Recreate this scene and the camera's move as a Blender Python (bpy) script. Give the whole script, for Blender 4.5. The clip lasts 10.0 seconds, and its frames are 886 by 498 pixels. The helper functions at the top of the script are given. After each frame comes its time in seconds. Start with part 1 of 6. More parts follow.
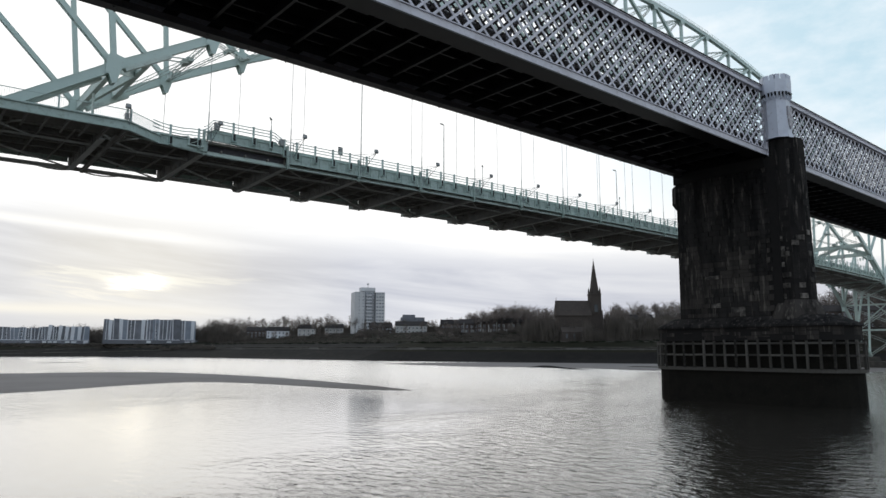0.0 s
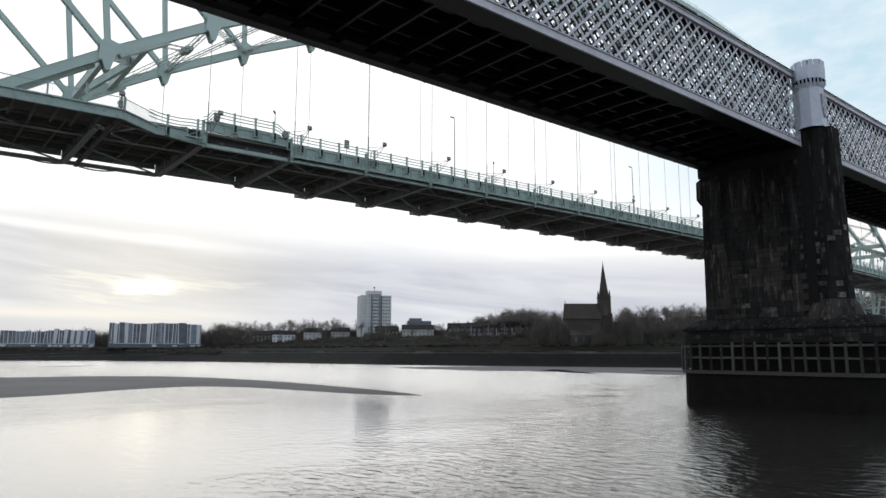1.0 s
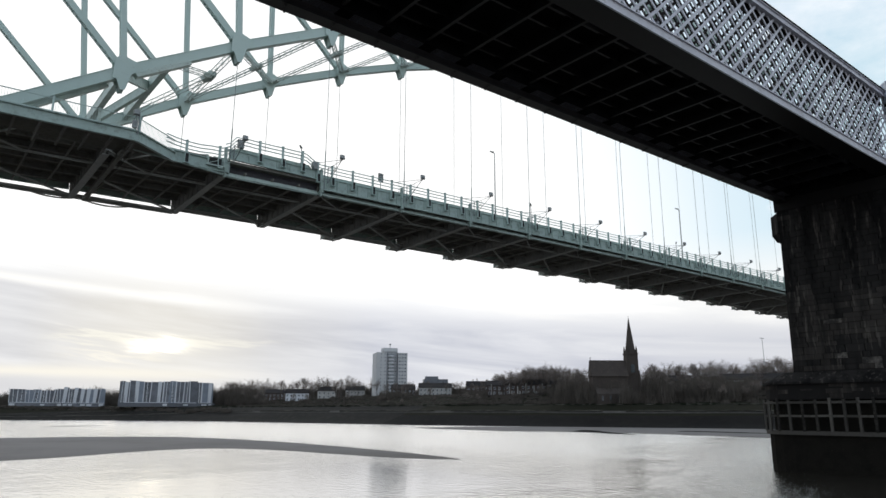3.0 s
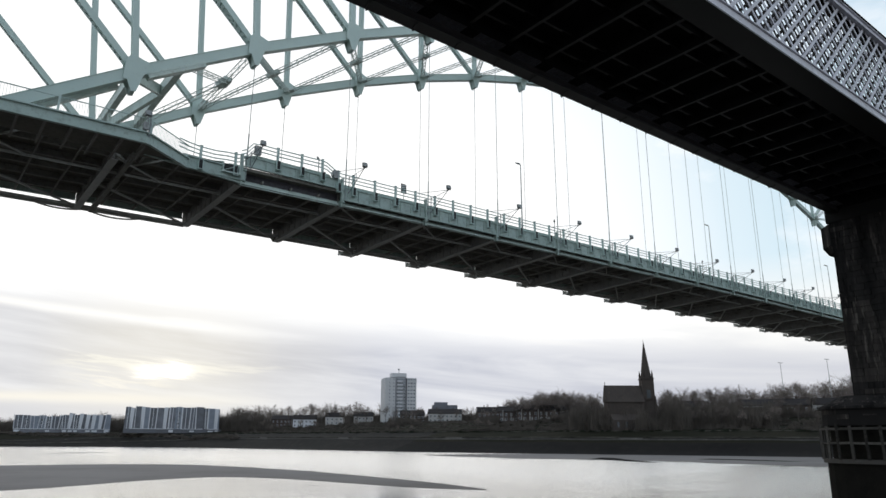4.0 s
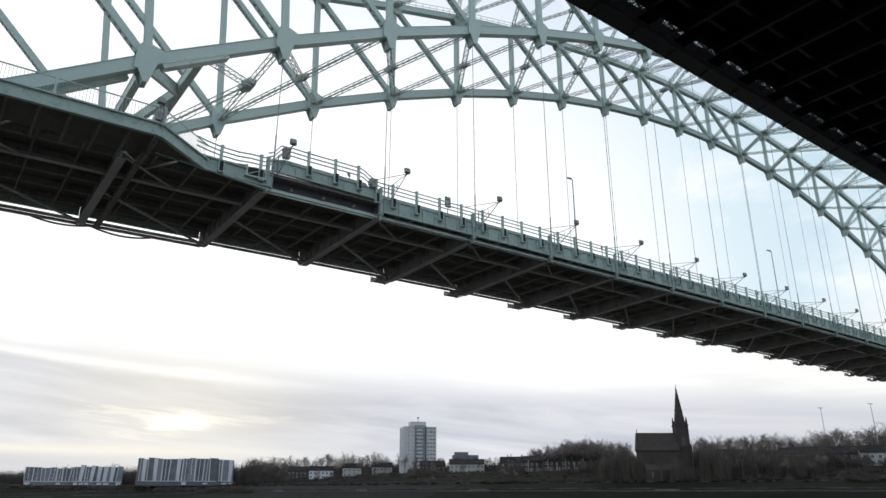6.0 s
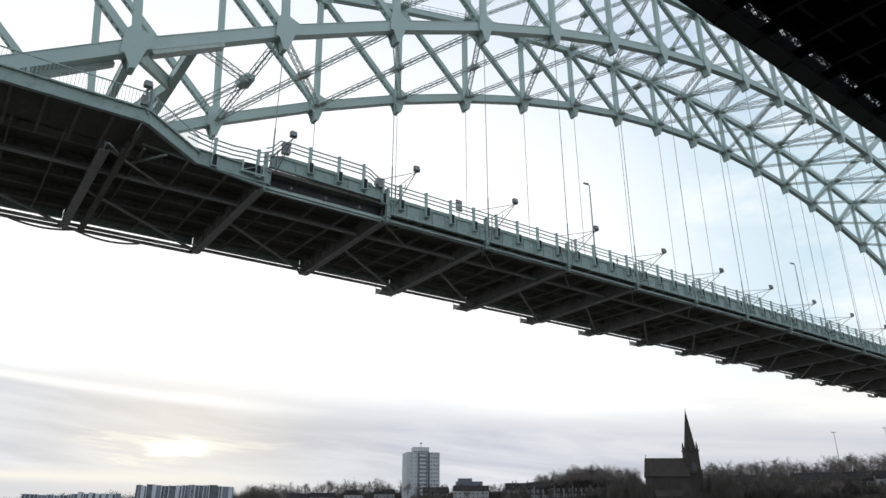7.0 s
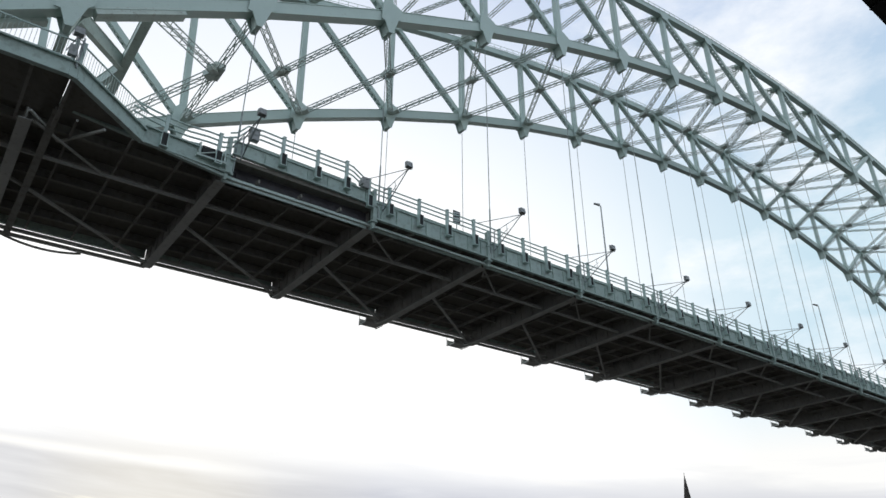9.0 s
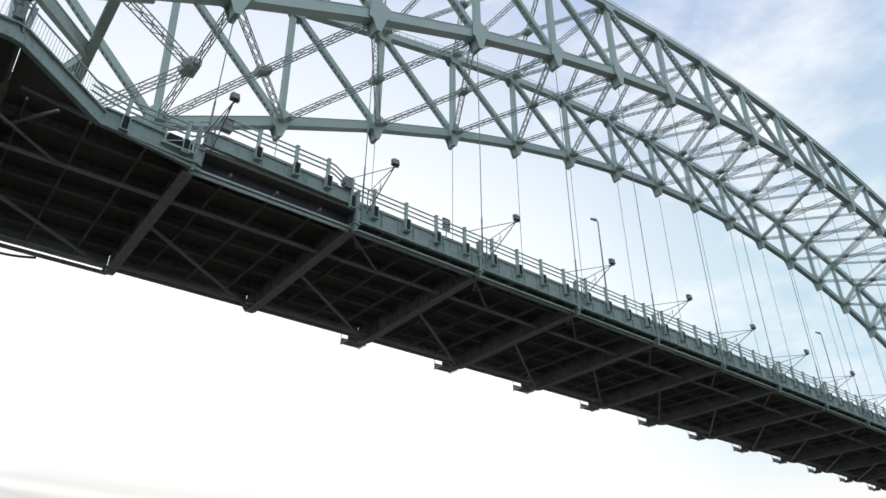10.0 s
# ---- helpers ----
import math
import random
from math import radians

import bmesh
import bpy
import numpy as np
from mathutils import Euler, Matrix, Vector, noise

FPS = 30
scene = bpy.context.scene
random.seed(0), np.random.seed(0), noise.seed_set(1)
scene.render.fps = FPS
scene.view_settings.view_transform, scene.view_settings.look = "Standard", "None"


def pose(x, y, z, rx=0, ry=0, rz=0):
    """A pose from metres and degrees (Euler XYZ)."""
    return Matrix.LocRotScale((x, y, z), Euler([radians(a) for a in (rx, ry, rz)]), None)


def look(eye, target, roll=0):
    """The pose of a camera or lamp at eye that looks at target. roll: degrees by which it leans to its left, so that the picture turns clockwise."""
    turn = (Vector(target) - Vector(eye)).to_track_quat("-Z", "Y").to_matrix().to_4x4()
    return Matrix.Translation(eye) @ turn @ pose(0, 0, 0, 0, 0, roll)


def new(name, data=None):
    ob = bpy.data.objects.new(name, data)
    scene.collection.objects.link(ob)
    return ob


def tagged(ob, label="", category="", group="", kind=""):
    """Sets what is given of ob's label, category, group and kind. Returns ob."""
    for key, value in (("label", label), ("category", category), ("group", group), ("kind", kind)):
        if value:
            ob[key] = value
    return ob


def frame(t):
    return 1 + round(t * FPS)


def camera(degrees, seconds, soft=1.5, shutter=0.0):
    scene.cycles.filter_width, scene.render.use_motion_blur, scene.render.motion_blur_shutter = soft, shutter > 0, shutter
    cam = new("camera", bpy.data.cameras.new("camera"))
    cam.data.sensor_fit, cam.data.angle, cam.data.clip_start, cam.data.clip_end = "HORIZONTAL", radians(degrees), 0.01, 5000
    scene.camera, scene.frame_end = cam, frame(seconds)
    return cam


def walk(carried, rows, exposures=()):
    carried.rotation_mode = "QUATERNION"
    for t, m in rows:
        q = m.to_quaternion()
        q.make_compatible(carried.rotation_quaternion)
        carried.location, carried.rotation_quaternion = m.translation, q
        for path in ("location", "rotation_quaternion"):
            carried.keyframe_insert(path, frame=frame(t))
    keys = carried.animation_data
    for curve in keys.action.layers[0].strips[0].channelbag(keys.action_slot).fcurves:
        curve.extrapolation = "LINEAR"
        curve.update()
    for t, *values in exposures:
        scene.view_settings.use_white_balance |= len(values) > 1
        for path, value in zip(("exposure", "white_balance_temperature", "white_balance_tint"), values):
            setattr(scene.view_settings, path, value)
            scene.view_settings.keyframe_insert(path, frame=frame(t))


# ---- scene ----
cam = camera(65.7, 10.0)
PATH = [
    (0, (-1.58, -0.205, 6.176), (-0.302, 1.306, 6.467), 0.1),
    (0.5, (-0.294, 1.687, 6.102), (0.977, 3.204, 6.395), 0.1),
    (1, (0.853, 3.832, 6.043), (2.116, 5.352, 6.345), 0.1),
    (1.5, (1.776, 6.036, 5.972), (3.028, 7.558, 6.311), 0.1),
    (2, (2.57, 8.359, 6.02), (3.812, 9.88, 6.399), 0.1),
    (2.5, (3.275, 10.87, 5.811), (4.504, 12.39, 6.236), 0.1),
    (4, (5.3, 18.819, 5.757), (6.488, 20.336, 6.295), 0.2),
    (4.5, (5.883, 21.472, 5.886), (7.056, 22.989, 6.455), 0.0),
    (5, (6.597, 24.088, 5.82), (7.756, 25.603, 6.422), -0.0),
    (5.5, (7.565, 26.514, 5.779), (8.707, 28.028, 6.415), 0.0),
    (7, (10.985, 33.482, 5.848), (12.094, 34.975, 6.583), 0.0),
    (7.5, (12.378, 35.666, 5.956), (13.479, 37.146, 6.727), 0.0),
    (8, (13.653, 37.677, 5.994), (14.75, 39.14, 6.805), 0.1),
    (8.5, (15.119, 39.716, 5.93), (16.21, 41.158, 6.785), 0.2),
    (9, (16.472, 41.608, 5.898), (17.562, 43.024, 6.796), 0.3),
    (9.5, (17.877, 43.436, 5.82), (18.963, 44.823, 6.766), 0.3),
    (10, (19.282, 45.148, 5.744), (20.364, 46.503, 6.74), 0.4),
]
walk(cam, [(t, look(eye, target, roll)) for t, eye, target, roll in PATH])

# ---- light ----
SUN_HEADING, SUN_HEIGHT = 16.0, 6.0
sh, se = radians(SUN_HEADING), radians(SUN_HEIGHT)
SUN_DIR = Vector((math.sin(sh) * math.cos(se), math.cos(sh) * math.cos(se), math.sin(se)))

world = bpy.data.worlds.new("sky")
scene.world = world
world.use_nodes = True
wn, wl = world.node_tree.nodes, world.node_tree.links
wn.clear()


def wnode(kind, **values):
    n = wn.new(kind)
    for key, value in values.items():
        if key in n.inputs:
            n.inputs[key].default_value = value
    return n


def wmath(op, a, b=None, c=None, clamp=False):
    n = wn.new("ShaderNodeMath")
    n.operation, n.use_clamp = op, clamp
    for i, v in enumerate((a, b, c)):
        if v is None:
            continue
        if isinstance(v, (int, float)):
            n.inputs[i].default_value = v
        else:
            wl.new(v, n.inputs[i])
    return n.outputs[0]


def wramp(value, stops):
    n = wn.new("ShaderNodeValToRGB")
    while len(n.color_ramp.elements) < len(stops):
        n.color_ramp.elements.new(0.5)
    for e, (p, c) in zip(n.color_ramp.elements, stops):
        e.position = p
        e.color = (c, c, c, 1) if isinstance(c, (int, float)) else (*c, 1)
    wl.new(value, n.inputs[0])
    return n.outputs[0]


def wmix(f, a, b):
    n = wn.new("ShaderNodeMix")
    n.data_type = "RGBA"
    for sock, v in ((n.inputs["Factor"], f), (n.inputs["A"], a), (n.inputs["B"], b)):
        if isinstance(v, (int, float)):
            sock.default_value = v
        elif isinstance(v, tuple):
            sock.default_value = (*v, 1)
        else:
            wl.new(v, sock)
    return n.outputs["Result"]


coord = wn.new("ShaderNodeTexCoord").outputs["Generated"]
sep = wn.new("ShaderNodeSeparateXYZ")
wl.new(coord, sep.inputs[0])
up = sep.outputs[2]
dotn = wn.new("ShaderNodeVectorMath")
dotn.operation = "DOT_PRODUCT"
wl.new(coord, dotn.inputs[0])
dotn.inputs[1].default_value = SUN_DIR
toward = dotn.outputs["Value"]


def wnoise(scale, detail, rough, stretch, shift=(0, 0, 0), distort=0.0, tilt=0.0):
    lean_m = wn.new("ShaderNodeMapping")
    lean_m.inputs["Rotation"].default_value = (0, radians(tilt), 0)
    wl.new(coord, lean_m.inputs[0])
    m = wn.new("ShaderNodeMapping")
    m.inputs["Scale"].default_value, m.inputs["Location"].default_value = stretch, shift
    wl.new(lean_m.outputs[0], m.inputs[0])
    n = wnode("ShaderNodeTexNoise", Scale=scale, Detail=detail, Roughness=rough, Distortion=distort)
    wl.new(m.outputs[0], n.inputs["Vector"])
    return n.outputs[0]


clear = wn.new("ShaderNodeTexSky")
clear.sky_type, clear.sun_disc = "NISHITA", False
clear.sun_elevation, clear.sun_rotation = radians(SUN_HEIGHT + 8), sh
clear.air_density, clear.dust_density, clear.ozone_density = 1.0, 1.5, 2.0
clear_mul = wn.new("ShaderNodeVectorMath")
clear_mul.operation = "SCALE"
wl.new(clear.outputs[0], clear_mul.inputs[0])
clear_mul.inputs["Scale"].default_value = 0.15
blue = wmix(0.85, clear_mul.outputs[0], wmix(wramp(up, [(0.42, 0.0), (0.72, 1.0)]), (0.57, 0.80, 0.91), (0.47, 0.61, 0.88)))
# broken high cloud away from the sun, closed bright cloud toward it
puffs = wramp(wnoise(3.2, 7, 0.6, (1, 1, 2.2), (3.1, 0.4, 0.0)), [(0.42, 0.0), (0.68, 1.0)])
veil = wramp(toward, [(0.58, 0.10), (0.90, 1.0)])
cover = wmath("MAXIMUM", veil, wmath("MULTIPLY", puffs, 0.85))
high = wmix(cover, blue, (1.05, 1.07, 1.10))
glow = wramp(toward, [(0.955, 0.0), (0.99, 0.25), (1.0, 0.7)])
white = wmix(wramp(up, [(0.16, 0.0), (0.24, 1.0)]), (1.0, 1.0, 0.985), high)
white = wmix(wmath("MULTIPLY", wramp(up, [(0.2, 1.0), (0.42, 0.9), (0.62, 0.0)]), wramp(toward, [(0.70, 0.0), (0.88, 1.0)])), white, (1.15, 1.15, 1.14))
# heading and height over the horizon, in degrees
heading = wmath("MULTIPLY", wmath("ARCTAN2", sep.outputs[0], sep.outputs[1]), 57.2958)
height = wmath("MULTIPLY", wmath("ARCSINE", up), 57.2958)
wisp = wmath("SUBTRACT", wnoise(2.6, 6, 0.55, (1.0, 1.0, 9.0), (0.0, 0.35, 0.62), 0.5, -5.0), 0.5)
fine = wmath("SUBTRACT", wnoise(7.0, 5, 0.6, (1.0, 1.0, 11.0), (1.7, 0.2, 0.1), 0.4, -6.0), 0.5)
lifted = wmath("ADD", height, wmath("MULTIPLY", wisp, 1.1))


def spread_of(value, centre, width):
    """A soft bump of 1 at centre, falling off over width."""
    d = wmath("DIVIDE", wmath("SUBTRACT", value, centre), width)
    return wmath("EXPONENT", wmath("MULTIPLY", wmath("MULTIPLY", d, d), -1.0))


def between(value, a, b, soft_a, soft_b):
    """1 from a to b, with soft ends."""
    lo = wmath("DIVIDE", wmath("SUBTRACT", value, a), soft_a, clamp=True)
    hi = wmath("DIVIDE", wmath("SUBTRACT", b, value), soft_b, clamp=True)
    return wmath("MULTIPLY", lo, hi)


# a grey sheet of cloud low over the river, whose upper edge falls away from the sun
edge_height = wmath("SUBTRACT", 12.4, wmath("MULTIPLY", heading, 0.062))
under = wmath("DIVIDE", wmath("SUBTRACT", edge_height, wmath("ADD", height, wmath("MULTIPLY", wisp, 6.0))), 3.0, clamp=True)
thick = wmath("ADD", 0.74, wmath("ADD", wmath("MULTIPLY", wisp, 1.5), wmath("MULTIPLY", fine, 0.2)), clamp=True)
grey = wmath("MULTIPLY", under, thick)
glow = wramp(toward, [(0.955, 0.0), (0.988, 0.4), (1.0, 0.9)])
grey_col = wmix(glow, (0.56, 0.582, 0.66), (0.78, 0.745, 0.67))
sky_col = wmix(grey, white, grey_col)
# thin bright rifts in the sheet
for at_heading_0, at_height_0, fall, wide, h0, h1, strength in ((3.0, 9.75, 0.085, 0.3, -12.0, 24.0, 1.0), (24.0, 10.6, 0.17, 0.30, 20.0, 35.0, 0.5), (44.0, 8.3, 0.13, 0.28, 38.0, 52.0, 0.4)):
    line = wmath("SUBTRACT", at_height_0, wmath("MULTIPLY", wmath("SUBTRACT", heading, at_heading_0), fall))
    rift = wmath("MULTIPLY", spread_of(lifted, line, wide), between(heading, h0, h1, 8.0, 5.0))
    sky_col = wmix(wmath("MULTIPLY", rift, strength), sky_col, (1.04, 1.03, 1.0))
# the veiled sun: a bright lens of torn cloud, cream bands below it
torn = wmath("ADD", height, wmath("ADD", wmath("MULTIPLY", fine, 3.4), wmath("MULTIPLY", wisp, 1.2)))
swell_in = spread_of(heading, 17.5, 4.2)
lens_edge = wmath("SUBTRACT", 5.75, wmath("MULTIPLY", swell_in, 0.5))
lens = wmath("MULTIPLY", spread_of(torn, lens_edge, wmath("ADD", 0.2, wmath("MULTIPLY", swell_in, 0.42))), between(heading, 8.0, 26.0, 3.0, 6.0))
sky_col = wmix(wmath("MULTIPLY", lens, 0.85, clamp=True), sky_col, (0.99, 0.96, 0.86))
second = wmath("MULTIPLY", spread_of(torn, 4.15, 0.22), between(heading, 9.0, 17.5, 3.0, 2.0))
sky_col = wmix(wmath("MULTIPLY", second, 0.6), sky_col, (1.05, 1.0, 0.88))
band = wmath("MULTIPLY", spread_of(wmath("ADD", height, wmath("MULTIPLY", fine, 0.5)), 2.95, 0.42), between(heading, -30.0, 26.0, 10.0, 12.0))
sky_col = wmix(wmath("MULTIPLY", band, 0.85), sky_col, (1.0, 0.955, 0.85))
core = wmath("MULTIPLY", spread_of(torn, 5.15, 0.4), spread_of(heading, 16.2, 1.5))
sky_col = wmix(wmath("MULTIPLY", core, wmath("ADD", 0.9, wmath("MULTIPLY", fine, 2.5)), clamp=True), sky_col, (2.6, 2.4, 2.0))
haze = wramp(up, [(0.0, 0.9), (0.028, 0.75), (0.045, 0.0)])
sky_col = wmix(wmath("MULTIPLY", haze, 0.6), sky_col, (0.66, 0.655, 0.675))
bg = wnode("ShaderNodeBackground", Strength=1.0)
wl.new(sky_col, bg.inputs["Color"])
wout = wn.new("ShaderNodeOutputWorld")
wl.new(bg.outputs[0], wout.inputs[0])

sun = new("sun", bpy.data.lights.new("sun", "SUN"))
sun.data.energy, sun.data.angle, sun.data.color = 0.5, radians(110), (1.0, 0.94, 0.86)
sun.matrix_world = look((SUN_DIR + Vector((0, 0, 0.15))) * 500, (0, 0, 0))


# ---- materials ----
def material(name, base, rough=0.6, metal=0.0, spots=(), bump=0.0, bump_scale=20.0, spread=0.0, spec=0.5, stretch=(1, 1, 1)):
    """A surface with up to several layers of noise: spots are (scale, low, high, colour, strength)."""
    m = bpy.data.materials.new(name)
    m.use_nodes = True
    nodes, links = m.node_tree.nodes, m.node_tree.links
    shader = nodes["Principled BSDF"]
    shader.inputs["Roughness"].default_value = rough
    shader.inputs["Metallic"].default_value = metal
    shader.inputs["Specular IOR Level"].default_value = spec
    tex = nodes.new("ShaderNodeNewGeometry").outputs["Position"]
    place = nodes.new("ShaderNodeMapping")
    place.inputs["Scale"].default_value = stretch
    links.new(tex, place.inputs[0])
    tex = place.outputs[0]
    colour = None

    def mix(f, a, b):
        n = nodes.new("ShaderNodeMix")
        n.data_type = "RGBA"
        if isinstance(f, float):
            n.inputs["Factor"].default_value = f
        else:
            links.new(f, n.inputs["Factor"])
        for sock, v in ((n.inputs["A"], a), (n.inputs["B"], b)):
            if isinstance(v, tuple):
                sock.default_value = (*v, 1)
            else:
                links.new(v, sock)
        return n.outputs["Result"]

    colour = base
    if spread:
        info = nodes.new("ShaderNodeObjectInfo")
        hsv = nodes.new("ShaderNodeHueSaturation")
        hsv.inputs["Color"].default_value = (*base, 1)
        mr = nodes.new("ShaderNodeMapRange")
        mr.inputs["To Min"].default_value, mr.inputs["To Max"].default_value = 1 - spread, 1 + spread
        links.new(info.outputs["Random"], mr.inputs["Value"])
        links.new(mr.outputs[0], hsv.inputs["Value"])
        colour = hsv.outputs[0]
    for scale, lo, hi, col, strength in spots:
        n = nodes.new("ShaderNodeTexNoise")
        n.inputs["Scale"].default_value, n.inputs["Detail"].default_value, n.inputs["Roughness"].default_value = scale, 6, 0.6
        links.new(tex, n.inputs["Vector"])
        r = nodes.new("ShaderNodeMapRange")
        r.inputs["From Min"].default_value, r.inputs["From Max"].default_value = lo, hi
        r.inputs["To Max"].default_value = strength
        links.new(n.outputs[0], r.inputs["Value"])
        colour = mix(r.outputs[0], colour, col)
    if isinstance(colour, tuple):
        shader.inputs["Base Color"].default_value = (*colour, 1)
    else:
        links.new(colour, shader.inputs["Base Color"])
    if bump:
        n = nodes.new("ShaderNodeTexNoise")
        n.inputs["Scale"].default_value, n.inputs["Detail"].default_value = bump_scale, 5
        links.new(tex, n.inputs["Vector"])
        b = nodes.new("ShaderNodeBump")
        b.inputs["Strength"].default_value, b.inputs["Distance"].default_value = bump, 0.05
        links.new(n.outputs[0], b.inputs["Height"])
        links.new(b.outputs[0], shader.inputs["Normal"])
    return m


M_GREEN = material("mint_paint", (0.49, 0.60, 0.555), 0.55, spots=((0.35, 0.45, 0.75, (0.44, 0.55, 0.51), 0.7), (3.5, 0.6, 0.8, (0.20, 0.22, 0.18), 0.4)), bump=0.15, bump_scale=6)
M_GREEN_WORN = material("worn_mint_paint", (0.52, 0.61, 0.56), 0.6, spots=((0.8, 0.45, 0.7, (0.42, 0.49, 0.44), 0.8), (4.0, 0.56, 0.72, (0.16, 0.13, 0.09), 0.5)), bump=0.2, bump_scale=8)
M_LACE = material("laced_steel", (0.52, 0.59, 0.55), 0.6, spots=((1.5, 0.5, 0.75, (0.25, 0.26, 0.22), 0.7),))
# soffit tones hold the shade under the deck, with brown blotches
M_SOFFIT = material("shaded_soffit_steel", (0.29, 0.275, 0.245), 0.85, spec=0.25, spots=((0.4, 0.45, 0.7, (0.21, 0.205, 0.19), 0.8), (3.0, 0.5, 0.7, (0.12, 0.09, 0.065), 0.5)), bump=0.2, bump_scale=5)
M_SLAB = material("shaded_deck_plate", (0.21, 0.197, 0.172), 0.9, spec=0.15, spots=((0.4, 0.45, 0.7, (0.15, 0.143, 0.128), 0.8), (3.0, 0.5, 0.7, (0.11, 0.085, 0.06), 0.5)), bump=0.2, bump_scale=5)
M_BEAM = material("grey_floor_steel", (0.46, 0.45, 0.415), 0.7, spots=((0.5, 0.45, 0.7, (0.37, 0.36, 0.335), 0.8), (3.0, 0.55, 0.75, (0.17, 0.125, 0.085), 0.5)), bump=0.15)
M_CABLE = material("hanger_cable", (0.34, 0.39, 0.38), 0.5, spots=((1.0, 0.4, 0.7, (0.15, 0.17, 0.16), 0.8),))
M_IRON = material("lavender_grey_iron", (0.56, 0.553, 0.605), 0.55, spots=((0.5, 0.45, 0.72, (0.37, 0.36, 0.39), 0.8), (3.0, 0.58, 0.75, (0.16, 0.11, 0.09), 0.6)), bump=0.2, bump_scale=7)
# darker copies of the iron for faces that lie in shade
M_IRON_DARK = material("shaded_brown_iron", (0.035, 0.03, 0.03), 0.8, spec=0.1, spots=((0.6, 0.45, 0.7, (0.022, 0.02, 0.02), 0.8), (3.0, 0.55, 0.75, (0.04, 0.026, 0.02), 0.5)))
M_IRON_MID = material("half_shaded_iron", (0.115, 0.11, 0.12), 0.7, spec=0.2, spots=((0.6, 0.45, 0.7, (0.07, 0.067, 0.073), 0.8), (3.0, 0.55, 0.75, (0.10, 0.07, 0.055), 0.5)))
# near-black base colours that carry the shade under the railway floor
M_FLANGE = material("shaded_cross_iron", (0.010, 0.0096, 0.010), 0.45, spec=0.42, spots=((0.6, 0.45, 0.7, (0.014, 0.0135, 0.014), 0.8),))
M_SOOT_SHADE = material("sooty_shaded_iron", (0.007, 0.0068, 0.007), 0.9, spec=0.08, spots=((0.6, 0.45, 0.7, (0.004, 0.004, 0.004), 0.8), (3.0, 0.55, 0.75, (0.011, 0.009, 0.007), 0.5)), bump=0.2)
M_TURRET = material("pale_turret_paint", (0.56, 0.59, 0.66), 0.55, spots=((0.7, 0.5, 0.75, (0.42, 0.44, 0.50), 0.6), (3.0, 0.58, 0.75, (0.22, 0.2, 0.2), 0.5)), bump=0.15)
M_STONE = material("blackened_stone", (0.028, 0.026, 0.0247), 0.97, spec=0.05, stretch=(1, 1, 0.14), spread=0.12, spots=((0.7, 0.44, 0.6, (0.009, 0.0088, 0.0088), 0.9), (2.4, 0.56, 0.71, (0.12, 0.107, 0.095), 0.8)), bump=0.7, bump_scale=6)
M_STONE_BROWN = material("brown_weathered_stone", (0.047, 0.042, 0.038), 0.97, spec=0.05, stretch=(1, 1, 0.14), spread=0.15, spots=((0.7, 0.45, 0.62, (0.015, 0.014, 0.0135), 0.85), (2.4, 0.54, 0.70, (0.15, 0.135, 0.118), 0.75)), bump=0.7, bump_scale=6)
M_STONE_PALE = material("scoured_stone", (0.15, 0.136, 0.12), 0.9, spec=0.2, spread=0.2, spots=((0.6, 0.42, 0.6, (0.026, 0.024, 0.022), 0.95), (2.5, 0.48, 0.66, (0.02, 0.018, 0.017), 0.8)), bump=0.6, bump_scale=6)
M_MORTAR = material("dark_joint", (0.016, 0.015, 0.0145), 0.95, spec=0.1, bump=0.4, bump_scale=9, spots=((1.0, 0.45, 0.7, (0.02, 0.018, 0.017), 0.8),))
M_WEED = material("weedy_wet_stone", (0.013, 0.012, 0.010), 0.95, spec=0.05, spots=((0.8, 0.45, 0.7, (0.008, 0.008, 0.007), 0.8), (5.0, 0.57, 0.75, (0.03, 0.027, 0.02), 0.5)), bump=0.6, bump_scale=7)
M_TIMBER = material("weathered_timber", (0.06, 0.056, 0.05), 0.9, spec=0.2, spread=0.75, spots=((3.0, 0.45, 0.7, (0.06, 0.055, 0.045), 0.8),), bump=0.4, bump_scale=14)
M_SAND = material("wet_sand", (0.15, 0.14, 0.13), 0.75, spec=0.15, spots=((0.05, 0.4, 0.7, (0.10, 0.092, 0.085), 0.9), (0.6, 0.5, 0.75, (0.17, 0.155, 0.14), 0.5)), bump=0.3, bump_scale=0.8)
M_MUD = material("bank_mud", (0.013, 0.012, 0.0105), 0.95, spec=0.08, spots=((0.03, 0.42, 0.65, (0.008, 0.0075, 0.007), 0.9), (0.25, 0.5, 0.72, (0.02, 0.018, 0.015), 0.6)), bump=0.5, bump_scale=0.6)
# mud lightened in its colour to imitate distance haze
M_MUD_HAZE = material("haze_paled_mud", (0.021, 0.0195, 0.017), 0.95, spec=0.08, spots=((0.03, 0.42, 0.65, (0.022, 0.021, 0.018), 0.9), (0.25, 0.5, 0.72, (0.045, 0.04, 0.033), 0.6)), bump=0.5, bump_scale=0.6)
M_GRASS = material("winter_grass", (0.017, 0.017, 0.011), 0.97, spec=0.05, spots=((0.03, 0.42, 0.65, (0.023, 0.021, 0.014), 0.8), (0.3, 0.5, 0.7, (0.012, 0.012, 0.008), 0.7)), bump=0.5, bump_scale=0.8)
M_WALLSTONE = material("canal_wall_stone", (0.06, 0.056, 0.05), 0.95, spec=0.1, spots=((0.2, 0.45, 0.7, (0.07, 0.065, 0.055), 0.8), (0.4, 0.5, 0.7, (0.12, 0.11, 0.095), 0.5)), bump=0.5, bump_scale=2)
